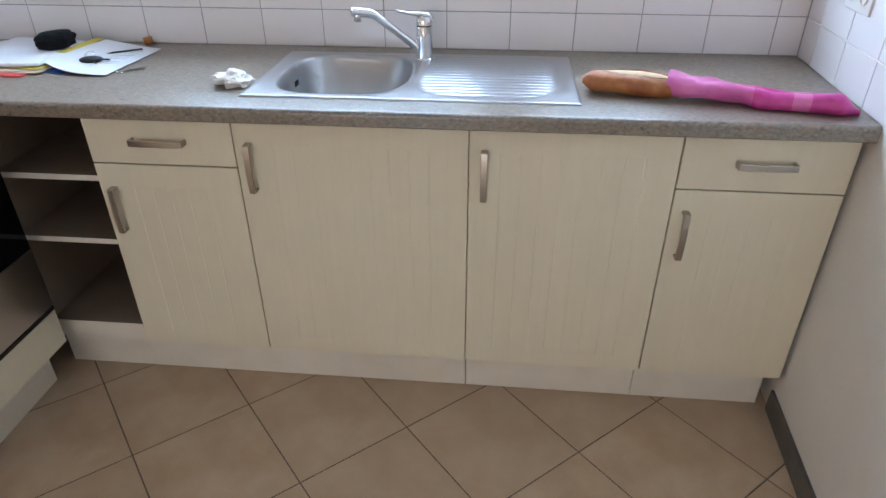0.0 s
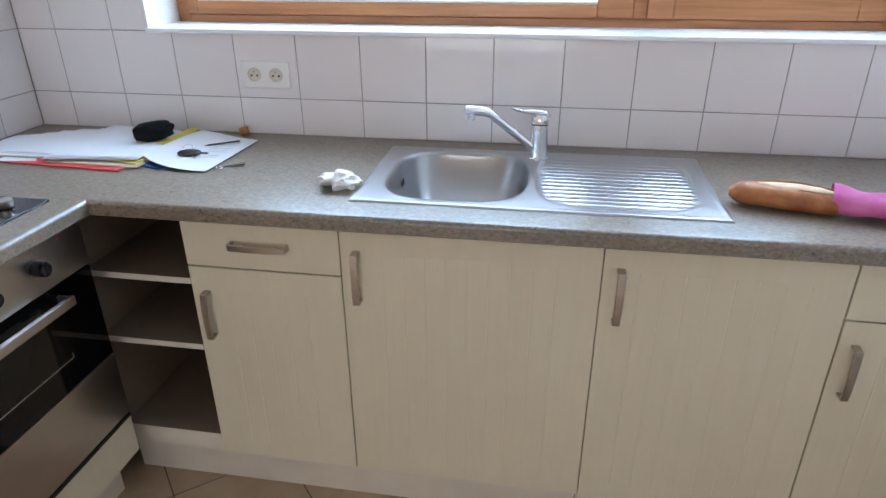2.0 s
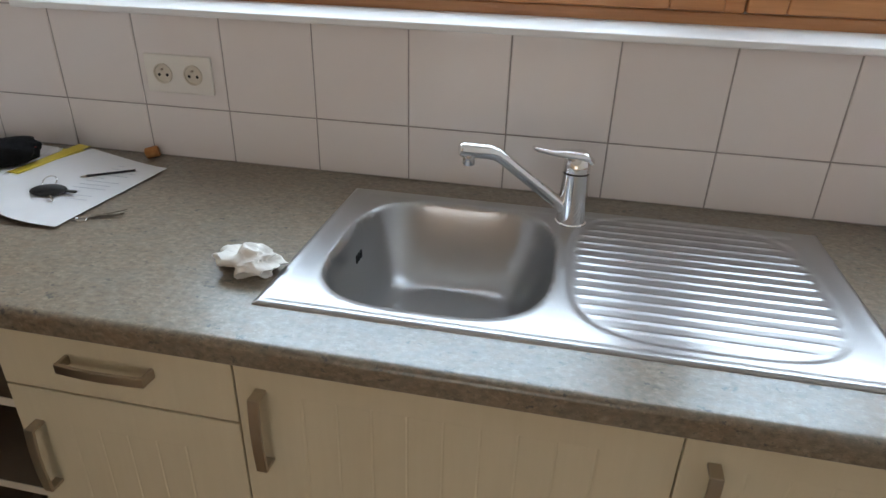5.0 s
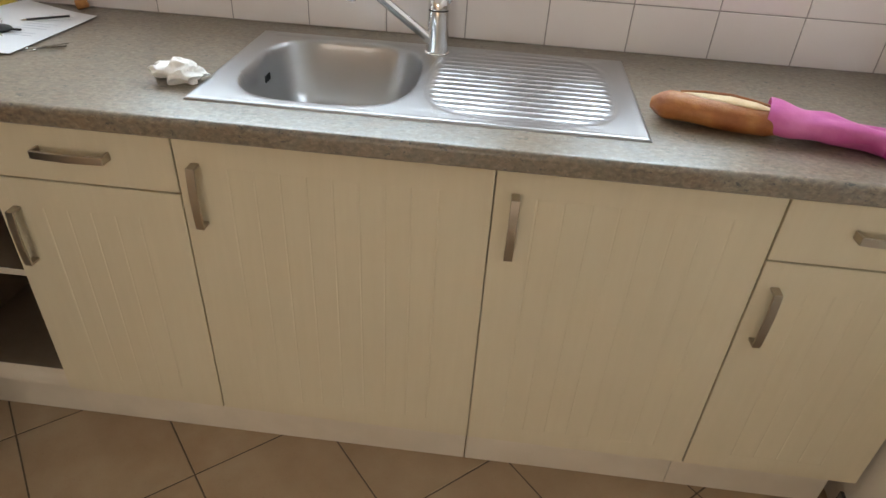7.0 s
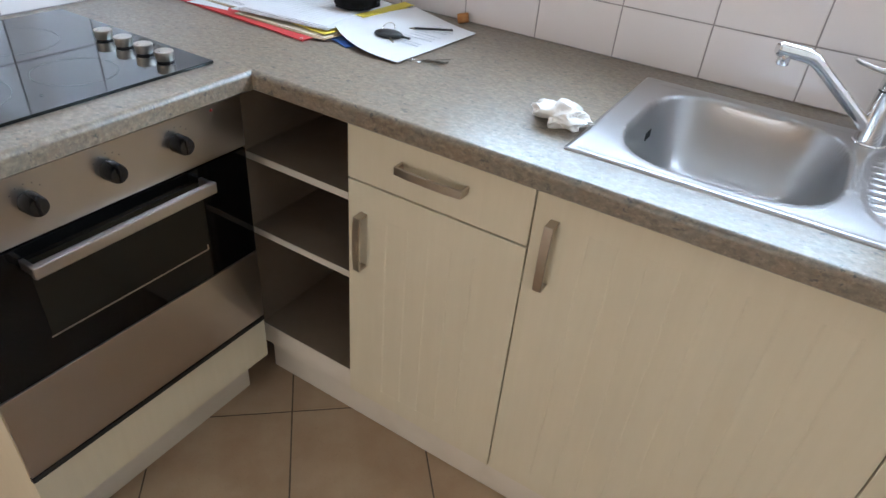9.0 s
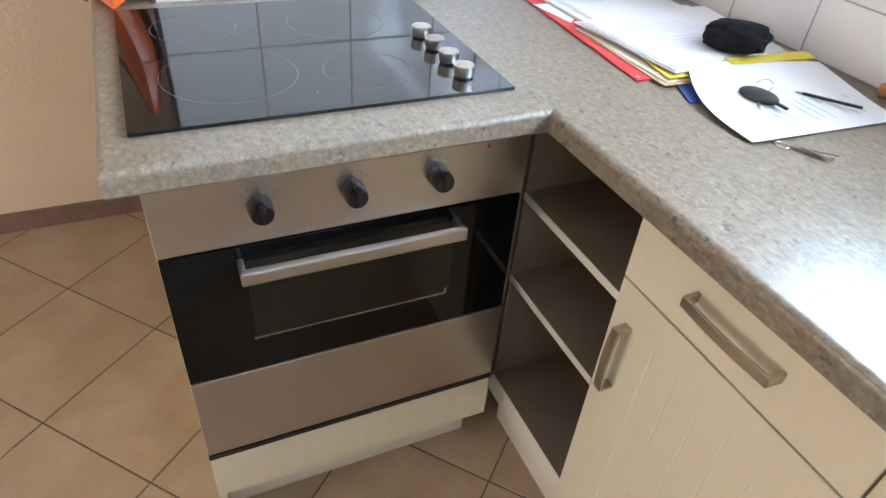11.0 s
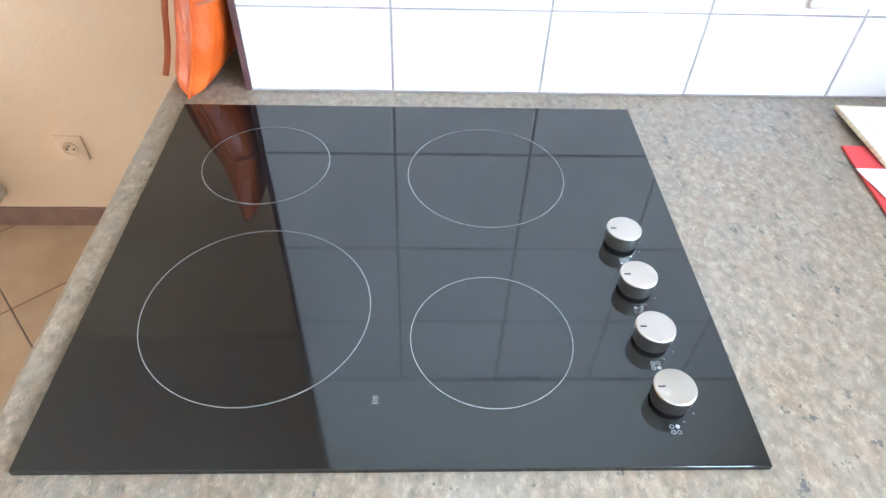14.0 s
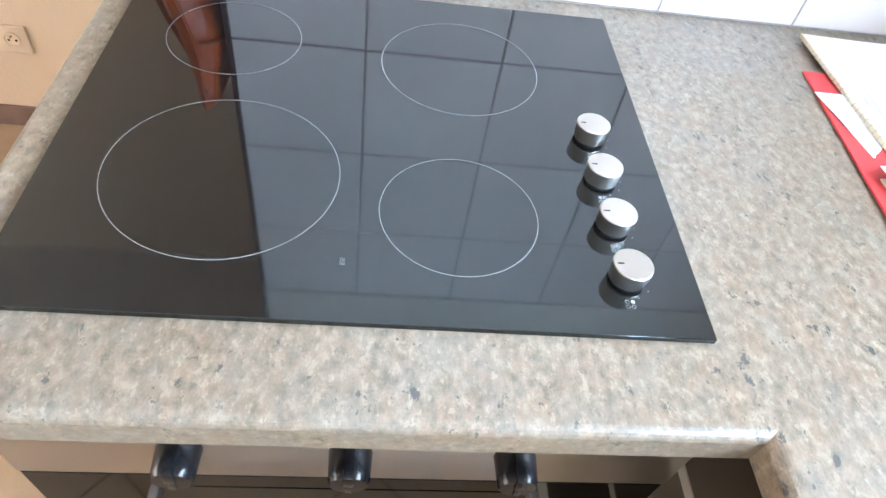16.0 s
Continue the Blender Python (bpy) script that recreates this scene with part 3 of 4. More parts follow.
hb = part("oven_handle", b, M_STEEL, door, "square brushed steel handle bar")
for y in (-1.139, -0.782):
    part("handle_bracket", slab(OX + 0.004, OX + 0.040, y, y + 0.009, 0.742, 0.760, 0.002), M_STEEL, door, "steel handle bracket")
for y in (-1.096, -0.957, -0.816):
    b = lathe([(0.0175, 0), (0.0185, 0.002), (0.0172, 0.026), (0.0155, 0.0305), (0.003, 0.031)], (OX + 0.006, y, 0.850), pose(0, 0, 0, 0, 90, 0))
    slab(OX + 0.0350, OX + 0.0385, y - 0.0030, y + 0.0030, 0.8375, 0.8640, 0.0012, bm=b)
    slab(OX + 0.008, OX + 0.0395, y - 0.0048, y + 0.0048, 0.8520, 0.8705, 0.0022, bm=b)
    part("knob", b, M_KNOB_BLACK, OV, "round black control knob with a raised grip", smooth=True)
    b = None
    for k in range(5):
        a = radians(40 + 25 * k)
        b = slab(OX + 0.0061, OX + 0.0064, y + 0.031 * math.cos(a) - 0.0012, y + 0.031 * math.cos(a) + 0.0012, 0.850 + 0.031 * math.sin(a) - 0.0012, 0.850 + 0.031 * math.sin(a) + 0.0012, bm=b)
    part("dial_mark", b, M_MARK, OV, "small printed dial marks")
part("indicator_light", lathe([(0.0035, 0), (0.003, 0.002), (0.001, 0.003)], (OX + 0.006, -0.729, 0.888), pose(0, 0, 0, 0, 90, 0), 12), M_RED_LAMP, OV, "small red indicator light")

# ---- hob ----
HX0, HX1, HY0, HY1, HZ = 0.046, 0.549, -1.245, -0.661, 0.9565
HOB = thing("ceramic_hob", 0.3, -0.95, CT, "black ceramic glass hob with four ringed zones and side knobs", "hob")
plate = part("glass_plate", slab(HX0, HX1, HY0, HY1, CT + 0.0005, HZ, 0.0004, seg=1), M_GLASS_BLACK, HOB, "black ceramic glass plate")
for cx, cy, r in ((0.3905, -1.0885, 0.1050), (0.170, -1.1175, 0.0733), (0.188, -0.861, 0.0905), (0.424, -0.872, 0.0735)):
    part("cooking_zone", ring(cx, cy, HZ, r, 0.0008), M_MARK, plate, "thin printed grey zone ring")
b = None
for k in range(3):
    yy = -0.974 + (k - 1) * 0.0016
    for q in range(4):
        b = slab(0.4845 + q * 0.0016, 0.4862 + q * 0.0016, yy - 0.0003 + 0.0003 * (q % 2), yy + 0.0002 + 0.0003 * (q % 2), HZ + 0.0001, HZ + 0.0003, bm=b)
slab(0.4915, 0.4920, -0.9768, -0.9712, HZ + 0.0001, HZ + 0.0003, bm=b)
part("residual_heat_mark", b, M_MARK, plate, "small printed heat symbol")
for i, x in enumerate((0.301, 0.365, 0.428, 0.490)):
    y = -0.7275
    b = lathe([(0.0162, 0.0030), (0.0166, 0.0034), (0.0180, 0.0190), (0.0178, 0.0202), (0.0168, 0.0210), (0.0005, 0.0208)], (x, y, HZ + 0.0005), sides=40)
    kn = part("knob", b, M_KNOB, HOB, "short round brushed aluminium knob", smooth=True)
    part("skirt", lathe([(0.0150, 0), (0.0150, 0.0030)], (x, y, HZ + 0.0005), sides=40), M_BLACK, kn, "black ring under the knob", smooth=True)
    part("pointer", slab(x - 0.0008, x + 0.0008, y - 0.0145, y - 0.0085, HZ + 0.0210, HZ + 0.0216), M_BLACK, kn, "short black pointer line")
    b = None
    for k in range(4):
        u, v_ = k % 2, k // 2
        gx, gy = x + 0.0245 + 0.005 * u, y - 0.004 + 0.005 * v_
        if k == (1, 0, 3, 2)[i]:
            b = lathe([(0.0019, 0), (0.0018, 0.0002)], (gx, gy, HZ + 0.0001), sides=12, bm=b)
        else:
            b = ring(gx, gy, HZ, 0.0017, 0.0006, sides=16, bm=b)
    for k in range(5):
        a = radians(20 + 35 * k)
        gx, gy = x + 0.0215 * math.cos(a), y + 0.0215 * math.sin(a)
        b = slab(gx - 0.0006, gx + 0.0006, gy - 0.0006, gy + 0.0006, HZ + 0.0001, HZ + 0.0003, bm=b)
    part("zone_symbol", b, M_MARK, plate, "tiny printed zone symbol")


# ---- sink and mixer tap ----
SX0, SX1, SY0, SY1 = 1.262, 2.148, -0.547, -0.082
SINK = thing("inset_sink", 1.7, -0.3, CT, "satin stainless steel inset sink with one bowl and ribbed drainer", "sink")


def rr(x, y, cx, cy, hx, hy, r):
    """Signed distance to a rounded rectangle, negative inside."""
    qx, qy = abs(x - cx) - hx + r, abs(y - cy) - hy + r
    return math.hypot(max(qx, 0), max(qy, 0)) + min(max(qx, qy), 0) - r


def ease(a, lo, hi):
    a = min(1, max(0, (a - lo) / (hi - lo)))
    return a * a * (3 - 2 * a)


def sink_height(x, y):
    edge = min(x - SX0, SX1 - x, y - SY0, SY1 - y)
    z = 0.0042 * ease(edge, -0.001, 0.005) - 0.0009 * ease(edge, 0.010, 0.018)
    rho = (abs((x - 1.5) / 0.183) ** 3.4 + abs((y + 0.312) / 0.199) ** 3.0) ** (1 / 3.2)
    z -= 0.0015 * ease(rho, 1.06, 1.0)
    if rho < 1.0:
        z -= 0.142 * math.sin(math.pi / 2 * min(1.0, (1.0 - rho) / 0.50)) ** 0.75
        z -= 0.005 * ease(math.hypot(x - 1.5, y + 0.31), 0.12, 0.0)
    drain = (((abs((x - 1.905) / 0.196)) ** 3.6 + (abs((y + 0.305) / 0.208)) ** 3.6) ** (1 / 3.6) - 1) * 0.19
    if drain < 0.006:
        inside = ease(0.006 - drain, 0, 0.008)
        z -= 0.0016 * inside
        band = (y + 0.5) / 0.0268
        f_ = band - math.floor(band)
        rib = max(0.0, math.cos((f_ - 0.5) * 2 * math.pi * 0.95)) ** 3
        z += 0.0017 * rib * ease(-drain, 0.006, 0.018)
    back = rr(x, y, 1.70, -0.105, 0.40, 0.009, 0.008)
    z += 0.0012 * ease(-back, -0.004, 0.004)
    return CT + 0.0006 + z


def stops(lo, hi, step):
    n = int(round((hi - lo) / step))
    return [lo + (hi - lo) * k / n for k in range(n + 1)]


gx = sorted(set(stops(SX0, SX1, 0.0045) + [SX0 + 0.002, SX1 - 0.002]))
gy = sorted(set(stops(SY0, SY1, 0.0026) + [SY0 + 0.002, SY1 - 0.002]))
verts = [(x, y, sink_height(x, y)) for y in gy for x in gx]
nx, ny = len(gx), len(gy)
faces = [(j * nx + i, j * nx + i + 1, (j + 1) * nx + i + 1, (j + 1) * nx + i) for j in range(ny - 1) for i in range(nx - 1)]
loop = [i for i in range(nx)] + [j * nx + nx - 1 for j in range(1, ny)] + [(ny - 1) * nx + i for i in range(nx - 2, -1, -1)] + [j * nx for j in range(ny - 2, 0, -1)]
base = len(verts)
verts += [(verts[i][0], verts[i][1], CT + 0.0002) for i in loop]
for k in range(len(loop)):
    m_ = (k + 1) % len(loop)
    faces.append((loop[k], base + k, base + m_, loop[m_]))
me = bpy.data.meshes.new("basin")
me.from_pydata([(x - 1.7, y + 0.3, z - CT) for x, y, z in verts], [], faces)
me.update()
b = bmesh.new()
b.from_mesh(me)
bmesh.ops.recalc_face_normals(b, faces=b.faces)
if sum(fc.normal.z for fc in b.faces) < 0:
    bmesh.ops.reverse_faces(b, faces=b.faces)
for fc in b.faces:
    fc.smooth = True
b.to_mesh(me)
b.free()
me.materials.append(M_SINK)
ob = new("basin", me)
ob.parent = SINK
ORIGIN[ob] = ORIGIN[SINK]
tagged(ob, "pressed stainless bowl and ribbed drainer in one sheet")
b = lathe([(0.040, 0), (0.041, 0.0015), (0.034, 0.0025), (0.030, 0.0), (0.002, -0.001)], (1.50, -0.31, 0.8035))
part("strainer", b, M_CHROME, SINK, "round chrome waste strainer", smooth=True)
b = None
for k in range(3):
    b = slab(1.3415, 1.3445, -0.322 + 0.011 * k, -0.315 + 0.011 * k, 0.909, 0.925, 0.001, bm=b)
part("overflow_slot", b, M_HOLE, SINK, "dark overflow slots")

TAP = thing("mixer_tap", 1.703, -0.140, CT, "chrome single-lever kitchen mixer tap with a slanting spout", "tap")
tx, ty = 1.703, -0.140
b = lathe([(0.0285, 0.0), (0.0288, 0.004), (0.0268, 0.006), (0.0262, 0.030), (0.0252, 0.075), (0.0245, 0.100)], (tx, ty, CT + 0.002))
part("body", b, M_CHROME, TAP, smooth=True)
part("collar", lathe([(0.0228, 0), (0.0228, 0.003)], (tx, ty, CT + 0.102)), M_RUBBER, TAP, "thin dark collar")
part("cartridge_cap", lathe([(0.0245, 0), (0.0246, 0.010), (0.0235, 0.020), (0.017, 0.027), (0.001, 0.029)], (tx, ty, CT + 0.105)), M_CHROME, TAP, smooth=True)
sp = [Vector((tx - 0.008, ty - 0.004, CT + 0.028)), Vector((tx - 0.030, ty - 0.014, CT + 0.048)), Vector((tx - 0.115, ty - 0.053, CT + 0.124)), Vector((tx - 0.128, ty - 0.059, CT + 0.136)), Vector((tx - 0.140, ty - 0.064, CT + 0.145)), Vector((tx - 0.152, ty - 0.070, CT + 0.149)), Vector((tx - 0.200, ty - 0.092, CT + 0.156))]
b = tube(sp, [0.0140, 0.0118, 0.0112, 0.0115, 0.0125, 0.0130, 0.0128], 20)
bmesh.ops.bevel(b, geom=[e for e in b.edges if e.is_manifold and e.calc_face_angle(0) > 1.2], offset=0.003, segments=3, affect="EDGES")
part("spout", b, M_CHROME, TAP, smooth=True)
part("aerator", lathe([(0.0095, -0.024), (0.0108, -0.022), (0.0108, -0.004), (0.0100, 0.0)], (tx - 0.184, ty - 0.085, CT + 0.152)), M_CHROME, TAP, smooth=True)
lv = [Vector((tx + 0.022, ty + 0.010, CT + 0.122)), Vector((tx + 0.008, ty + 0.003, CT + 0.134)), Vector((tx - 0.018, ty - 0.009, CT + 0.138)), Vector((tx - 0.045, ty - 0.021, CT + 0.142)), Vector((tx - 0.070, ty - 0.032, CT + 0.149)), Vector((tx - 0.078, ty - 0.036, CT + 0.153))]
b = tube(lv, [0.016, 0.022, 0.018, 0.0115, 0.0100, 0.006], 16, squash=(1.0, 0.48))
part("lever", b, M_CHROME, TAP, "flat chrome lever", smooth=True)

# ---- sockets ----


def socket_round(turn, parent, mat):
    """A round French socket well with pin and holes, facing -y before the turn."""
    face = pose(0, 0, 0, 90)
    b = lathe([(0.0215, 0.0), (0.0215, 0.0035), (0.0190, 0.0042), (0.0180, 0.0008), (0.001, 0.0006)], (0, 0, 0), face, 28)
    bmesh.ops.transform(b, matrix=turn, verts=b.verts)
    well = part("socket_well", b, mat, parent, "cream recessed socket well", smooth=True)
    b = lathe([(0.0028, 0.0), (0.0026, 0.008), (0.001, 0.009)], (0, 0, 0.009), face, 12)
    bmesh.ops.transform(b, matrix=turn, verts=b.verts)
    part("earth_pin", b, M_NICKEL, well, "metal earth pin")
    b = None
    for sx in (-0.0095, 0.0095):
        b = lathe([(0.0034, 0.0007), (0.0034, 0.0012)], (sx, 0, -0.003), face, 12, bm=b)
    bmesh.ops.transform(b, matrix=turn, verts=b.verts)
    part("contact_hole", b, M_HOLE, well, "dark contact holes")


def socket(place, rz, gangs, label, plate=M_PLASTIC, well=M_WELL):
    """A plate with one or two wells on a wall; rz 0 faces -y."""
    s = thing("wall_socket", *place, label, "socket")
    m = pose(*place, 0, 0, rz)
    w = 0.0375 * gangs + 0.004
    b = slab(-w, w, -0.008, 0.0, -0.041, 0.041, 0.003, seg=3)
    bmesh.ops.transform(b, matrix=m, verts=b.verts)
    part("cover_plate", b, plate, s, "plastic cover plate", smooth=True)
    for k in range(gangs):
        socket_round(m @ pose(0.0715 * (k - (gangs - 1) / 2), -0.0082, 0.001), s, well)
    return s


socket((0.841, 0, 1.1415), 0, 2, "white double wall socket on the glazed tiles behind the worktop")
socket((0.0, -0.410, 1.122), 90, 1, "white single wall socket on the tiled wall behind the hob")
socket((east(-0.325) - 0.001, -0.325, 1.185), -90 - math.degrees(math.atan(SLANT)), 2, "white double wall socket on the tiled east wall")
socket((-0.75, -1.940, 0.300), 90, 1, "cream single wall socket low on the peach plaster wall", M_CREAM, M_CREAM)

# wall heater in the passage
HT = thing("wall_heater", -0.70, -2.45, 0.12, "flat grey wall heater with a white frame on the peach wall", "heater")
b = slab(-0.749, -0.700, -2.80, -2.195, 0.125, 0.150, 0.004)
slab(-0.749, -0.700, -2.80, -2.195, 0.72, 0.745, 0.004, bm=b)
slab(-0.749, -0.700, -2.220, -2.195, 0.150, 0.72, 0.004, bm=b)
slab(-0.749, -0.700, -2.80, -2.775, 0.150, 0.72, 0.004, bm=b)
part("casing", b, M_PLASTIC, HT, "white enamelled frame")
part("front_panel", slab(-0.749, -0.708, -2.775, -2.220, 0.225, 0.72, 0.002), M_GREY, HT, "grey enamelled front panel")
part("lower_strip", slab(-0.749, -0.712, -2.775, -2.220, 0.150, 0.221, 0.002), M_PLASTIC, HT)
part("control_knob", lathe([(0.008, 0), (0.008, 0.006), (0.006, 0.008)], (-0.712, -2.250, 0.19), pose(0, 0, 0, 0, 90, 0), 16), M_GREY, HT)

# ---- bread in its paper bag ----
BR = thing("baguette", 2.38, -0.43, CT, "crusty golden baguette, half out of a pink paper bag", "bread")
rng = random.Random(4)
path, rad = [], []
for k in range(25):
    u = k / 24
    path.append((2.160 + 0.36 * u, -0.409 - 0.084 * u - 0.006 * math.sin(u * 5), CT + 0.0275 + 0.002 * math.sin(u * 9)))
    rad.append(0.0345 * min(1, (u * 11 + 0.06) ** 0.36) * (1 + 0.03 * math.sin(u * 21) + rng.uniform(-0.01, 0.01)) * (1 - 0.4 * max(0.0, min(1.0, (u - 0.58) / 0.10))))
b = tube(path, rad, 28, squash=(1.0, 0.76))
part("crust", b, M_CRUST, BR, smooth=True)
b = tube([(2.205, -0.411, CT + 0.0510), (2.25, -0.424, CT + 0.0525), (2.30, -0.436, CT + 0.0533), (2.345, -0.450, CT + 0.0520), (2.375, -0.461, CT + 0.050)], [0.005, 0.016, 0.019, 0.016, 0.005], 14, squash=(1.0, 0.28))
part("slash", b, M_FLOURED, BR, "pale floured slash", smooth=True)
b = tube([(2.215, -0.396, CT + 0.050), (2.26, -0.402, CT + 0.0540), (2.31, -0.412, CT + 0.0540), (2.35, -0.424, CT + 0.051), (2.39, -0.434, CT + 0.047)], [0.002, 0.0045, 0.006, 0.005, 0.002], 12, squash=(1.0, 0.7))
part("crust_ear", b, M_CRUST, BR, "raised dark crust edge", smooth=True)

BAG = thing("paper_bread_bag", 2.6, -0.5, CT, "crumpled pink paper bread bag lying round the baguette", "paper bag")


def sack(u0, u1, n, mat, name, label="", lift=0.0, open_end=True):
    """A stretch of the creased bag between two shares of its length."""
    b = bmesh.new()
    rings = []
    r2 = random.Random(11)
    creases = [(r2.uniform(0.1, 0.95), r2.uniform(0, 6.28), r2.uniform(0.002, 0.0045)) for _ in range(34)]
    for k in range(n + 1):
        u = u0 + (u1 - u0) * k / n
        cx, cy = 2.368 + 0.432 * u, -0.452 - 0.108 * u
        wide = 0.0425 + 0.002 * u - 0.0385 * ease(u, 0.88, 1.0)
        high = 0.0305 - 0.003 * u - 0.019 * ease(u, 0.88, 1.0)
        vs = []
        for a in range(32):
            t_ = 2 * math.pi * a / 32
            ca, sa = math.cos(t_), math.sin(t_)
            x_, z_ = math.copysign(abs(ca) ** 0.85, ca) * wide, math.copysign(abs(sa) ** 0.8, sa) * high
            d = lift
            for cu, ct_, ch in creases:
                q = (u - cu) * 9 * math.cos(ct_) + (t_ - ct_) * math.sin(ct_ * 2)
                d += ch * math.exp(-q * q * 3) * (1 if ct_ > 3 else -1)
            s_ = 1 + d / max(0.012, math.hypot(x_, z_))
            z = max(CT + 0.001 + 0.3 * lift, CT + high + 0.001 + z_ * s_)
            vs.append(b.verts.new((cx + 0.295 * x_ * s_, cy + 0.955 * x_ * s_, z)))
        rings.append(vs)
    for r0, r1 in zip(rings, rings[1:]):
        for a in range(32):
            j = (a + 1) % 32
            b.faces.new((r0[a], r0[j], r1[j], r1[a]))
    if u1 >= 1:
        b.faces.new(rings[-1])
    bmesh.ops.recalc_face_normals(b, faces=b.faces)
    return part(name, b, mat, BAG, label, smooth=True)


sack(0.0, 0.50, 30, M_SACK, "bag_paper", "light pink creased paper")
sack(0.46, 0.66, 12, M_SACK_D, "printed_band", "deep pink printed band", lift=0.0008)
sack(0.64, 0.76, 8, M_SACK, "bag_fold", "lighter folded pink paper", lift=0.0004)
sack(0.75, 1.0, 20, M_SACK_D, "bag_end", "deep pink pinched paper end", lift=0.0006)

# ---- crumpled tissue by the sink ----
b = bmesh.new()
bmesh.ops.create_icosphere(b, subdivisions=5, radius=1)
for v_ in b.verts:
    n_ = v_.co.normalized()
    s_ = 1.10 - 0.95 * abs(noise.noise(n_ * 1.25 + Vector((3, 1, 7)))) + 0.30 * noise.noise(n_ * 1.6 + Vector((9, 2, 4))) - 0.16 * abs(noise.noise(n_ * 3.4 + Vector((5, 5, 1))))
    v_.co = Vector((1.212 + n_.x * s_ * 0.054, -0.456 + n_.y * s_ * 0.036, max(CT + 0.0005, CT + 0.017 + n_.z * s_ * 0.026)))
TS = thing("crumpled_tissue", 1.205, -0.452, CT, "crumpled white paper tissue on the worktop by the sink", "tissue")
part("tissue", b, M_TISSUE, TS, smooth=True)

# ---- papers and small things in the corner ----


def sheet(name, corners, z, mat, label, category, thick=0.0006, curl=0.0, group="", bow=0.0, drape=0.0):
    """A sheet from its four corners, with a soft wave; curl lifts the first corner."""
    n = 14
    b = bmesh.new()
    c0, c1_, c2_, c3 = (Vector((x, y)) for x, y in corners)
    top, bot = [], []
    for i in range(n + 1):
        for j in range(n + 1):
            u, v2 = i / n, j / n
            p = (c0 * (1 - u) + c1_ * u) * (1 - v2) + (c3 * (1 - u) + c2_ * u) * v2
            p.y -= bow * math.sin(math.pi * u) * (1 - v2)
            lift = drape * (1 - u) ** 1.6 + curl * max(0, 1 - (u + v2) * 1.6) ** 2 + 0.0008 * (1 + math.sin(u * 5 + v2 * 3 + c0.x * 40))
            top.append(b.verts.new((p.x, p.y, z + thick + lift)))
            bot.append(b.verts.new((p.x, p.y, z + lift - (1 - drape / 0.03) * 0.3 * max(0, lift - drape))))
    w_ = n + 1
    for i in range(n):
        for j in range(n):
            a = i * w_ + j
            b.faces.new((top[a], top[a + w_], top[a + w_ + 1], top[a + 1]))
            b.faces.new((bot[a], bot[a + 1], bot[a + w_ + 1], bot[a + w_]))
    rim = [i * w_ for i in range(n + 1)] + [n * w_ + j for j in range(1, n + 1)] + [i * w_ + n for i in range(n - 1, -1, -1)] + [j for j in range(n - 1, 0, -1)]
    for k in range(len(rim)):
        a, c_ = rim[k], rim[(k + 1) % len(rim)]
        b.faces.new((top[a], bot[a], bot[c_], top[c_]))
    bmesh.ops.recalc_face_normals(b, faces=b.faces)
    t_ = thing(name, c0.x, c0.y, z, label, category, group)
    part("paper_sheet" if "sheet" in name or "paper" in name else "card", b, mat, t_, smooth=True)
    return t_


sheet("red_folder", ((0.118, -0.400), (0.575, -0.432), (0.585, -0.12), (0.130, -0.10)), CT + 0.0005, M_REDCARD, "red card folder under the papers on the worktop", "folder", 0.0025)
part("folder_rivet", lathe([(0.0045, 0), (0.004, 0.0012), (0.001, 0.0018)], (0.565, -0.424, CT + 0.0040), sides=14), M_NICKEL, bpy.data.objects["red_folder"], "small brass rivet")
sheet("kraft_folder", ((0.33, -0.400), (0.612, -0.402), (0.622, -0.11), (0.31, -0.10)), CT + 0.0045, M_KRAFT, "brown kraft folder under the papers", "folder", 0.0012)
sheet("buff_card", ((0.33, -0.402), (0.604, -0.392), (0.606, -0.12), (0.33, -0.10)), CT + 0.0066, M_BUFF, "buff card under the papers", "card", 0.0012)
sheet("yellow_folder", ((0.49, -0.372), (0.601, -0.386), (0.612, -0.055), (0.52, -0.052)), CT + 0.0112, M_YELLOW, "yellow card folder between the papers", "folder", 0.0016)
sheet("yellow_divider", ((0.572, -0.240), (0.602, -0.245), (0.618, -0.052), (0.585, -0.050)), CT + 0.0238, M_YELLOW, "yellow card divider sticking out of the papers", "card", 0.0012)
sheet("white_papers", ((0.168, -0.408), (0.33, -0.380), (0.33, -0.28), (0.172, -0.28)), CT + 0.0035, M_PAPER, "white paper sheet sticking out over the red folder", "paper", 0.0006)
FAN = ((0.042, -0.372, 0.316, -0.3625, 0.040, -0.168), (0.060, -0.352, 0.35, -0.350, 0.075, -0.160), (0.095, -0.350, 0.38, -0.348, 0.120, -0.135), (0.130, -0.346, 0.41, -0.345, 0.160, -0.105), (0.160, -0.344, 0.43, -0.342, 0.205, -0.078), (0.200, -0.340, 0.46, -0.338, 0.270, -0.062))
for k, (ax, ay, bx, by, dx_, dy_) in enumerate(FAN):
    sheet("paper_pad", ((ax, ay), (bx, by), (bx + 0.02, -0.075 + 0.004 * (k % 3)), (dx_, dy_)), CT + 0.0098 + 0.0008 * k, M_PAPER, "loose white paper in a fanned stack in the worktop corner", "paper", 0.0005, group="fanned white papers")
NB = sheet("spiral_notebook", ((0.036, -0.374), (0.318, -0.364), (0.322, -0.25), (0.040, -0.25)), CT + 0.0046, M_BUFF, "buff spiral notebook with punched edge under the papers", "notebook", 0.0048)
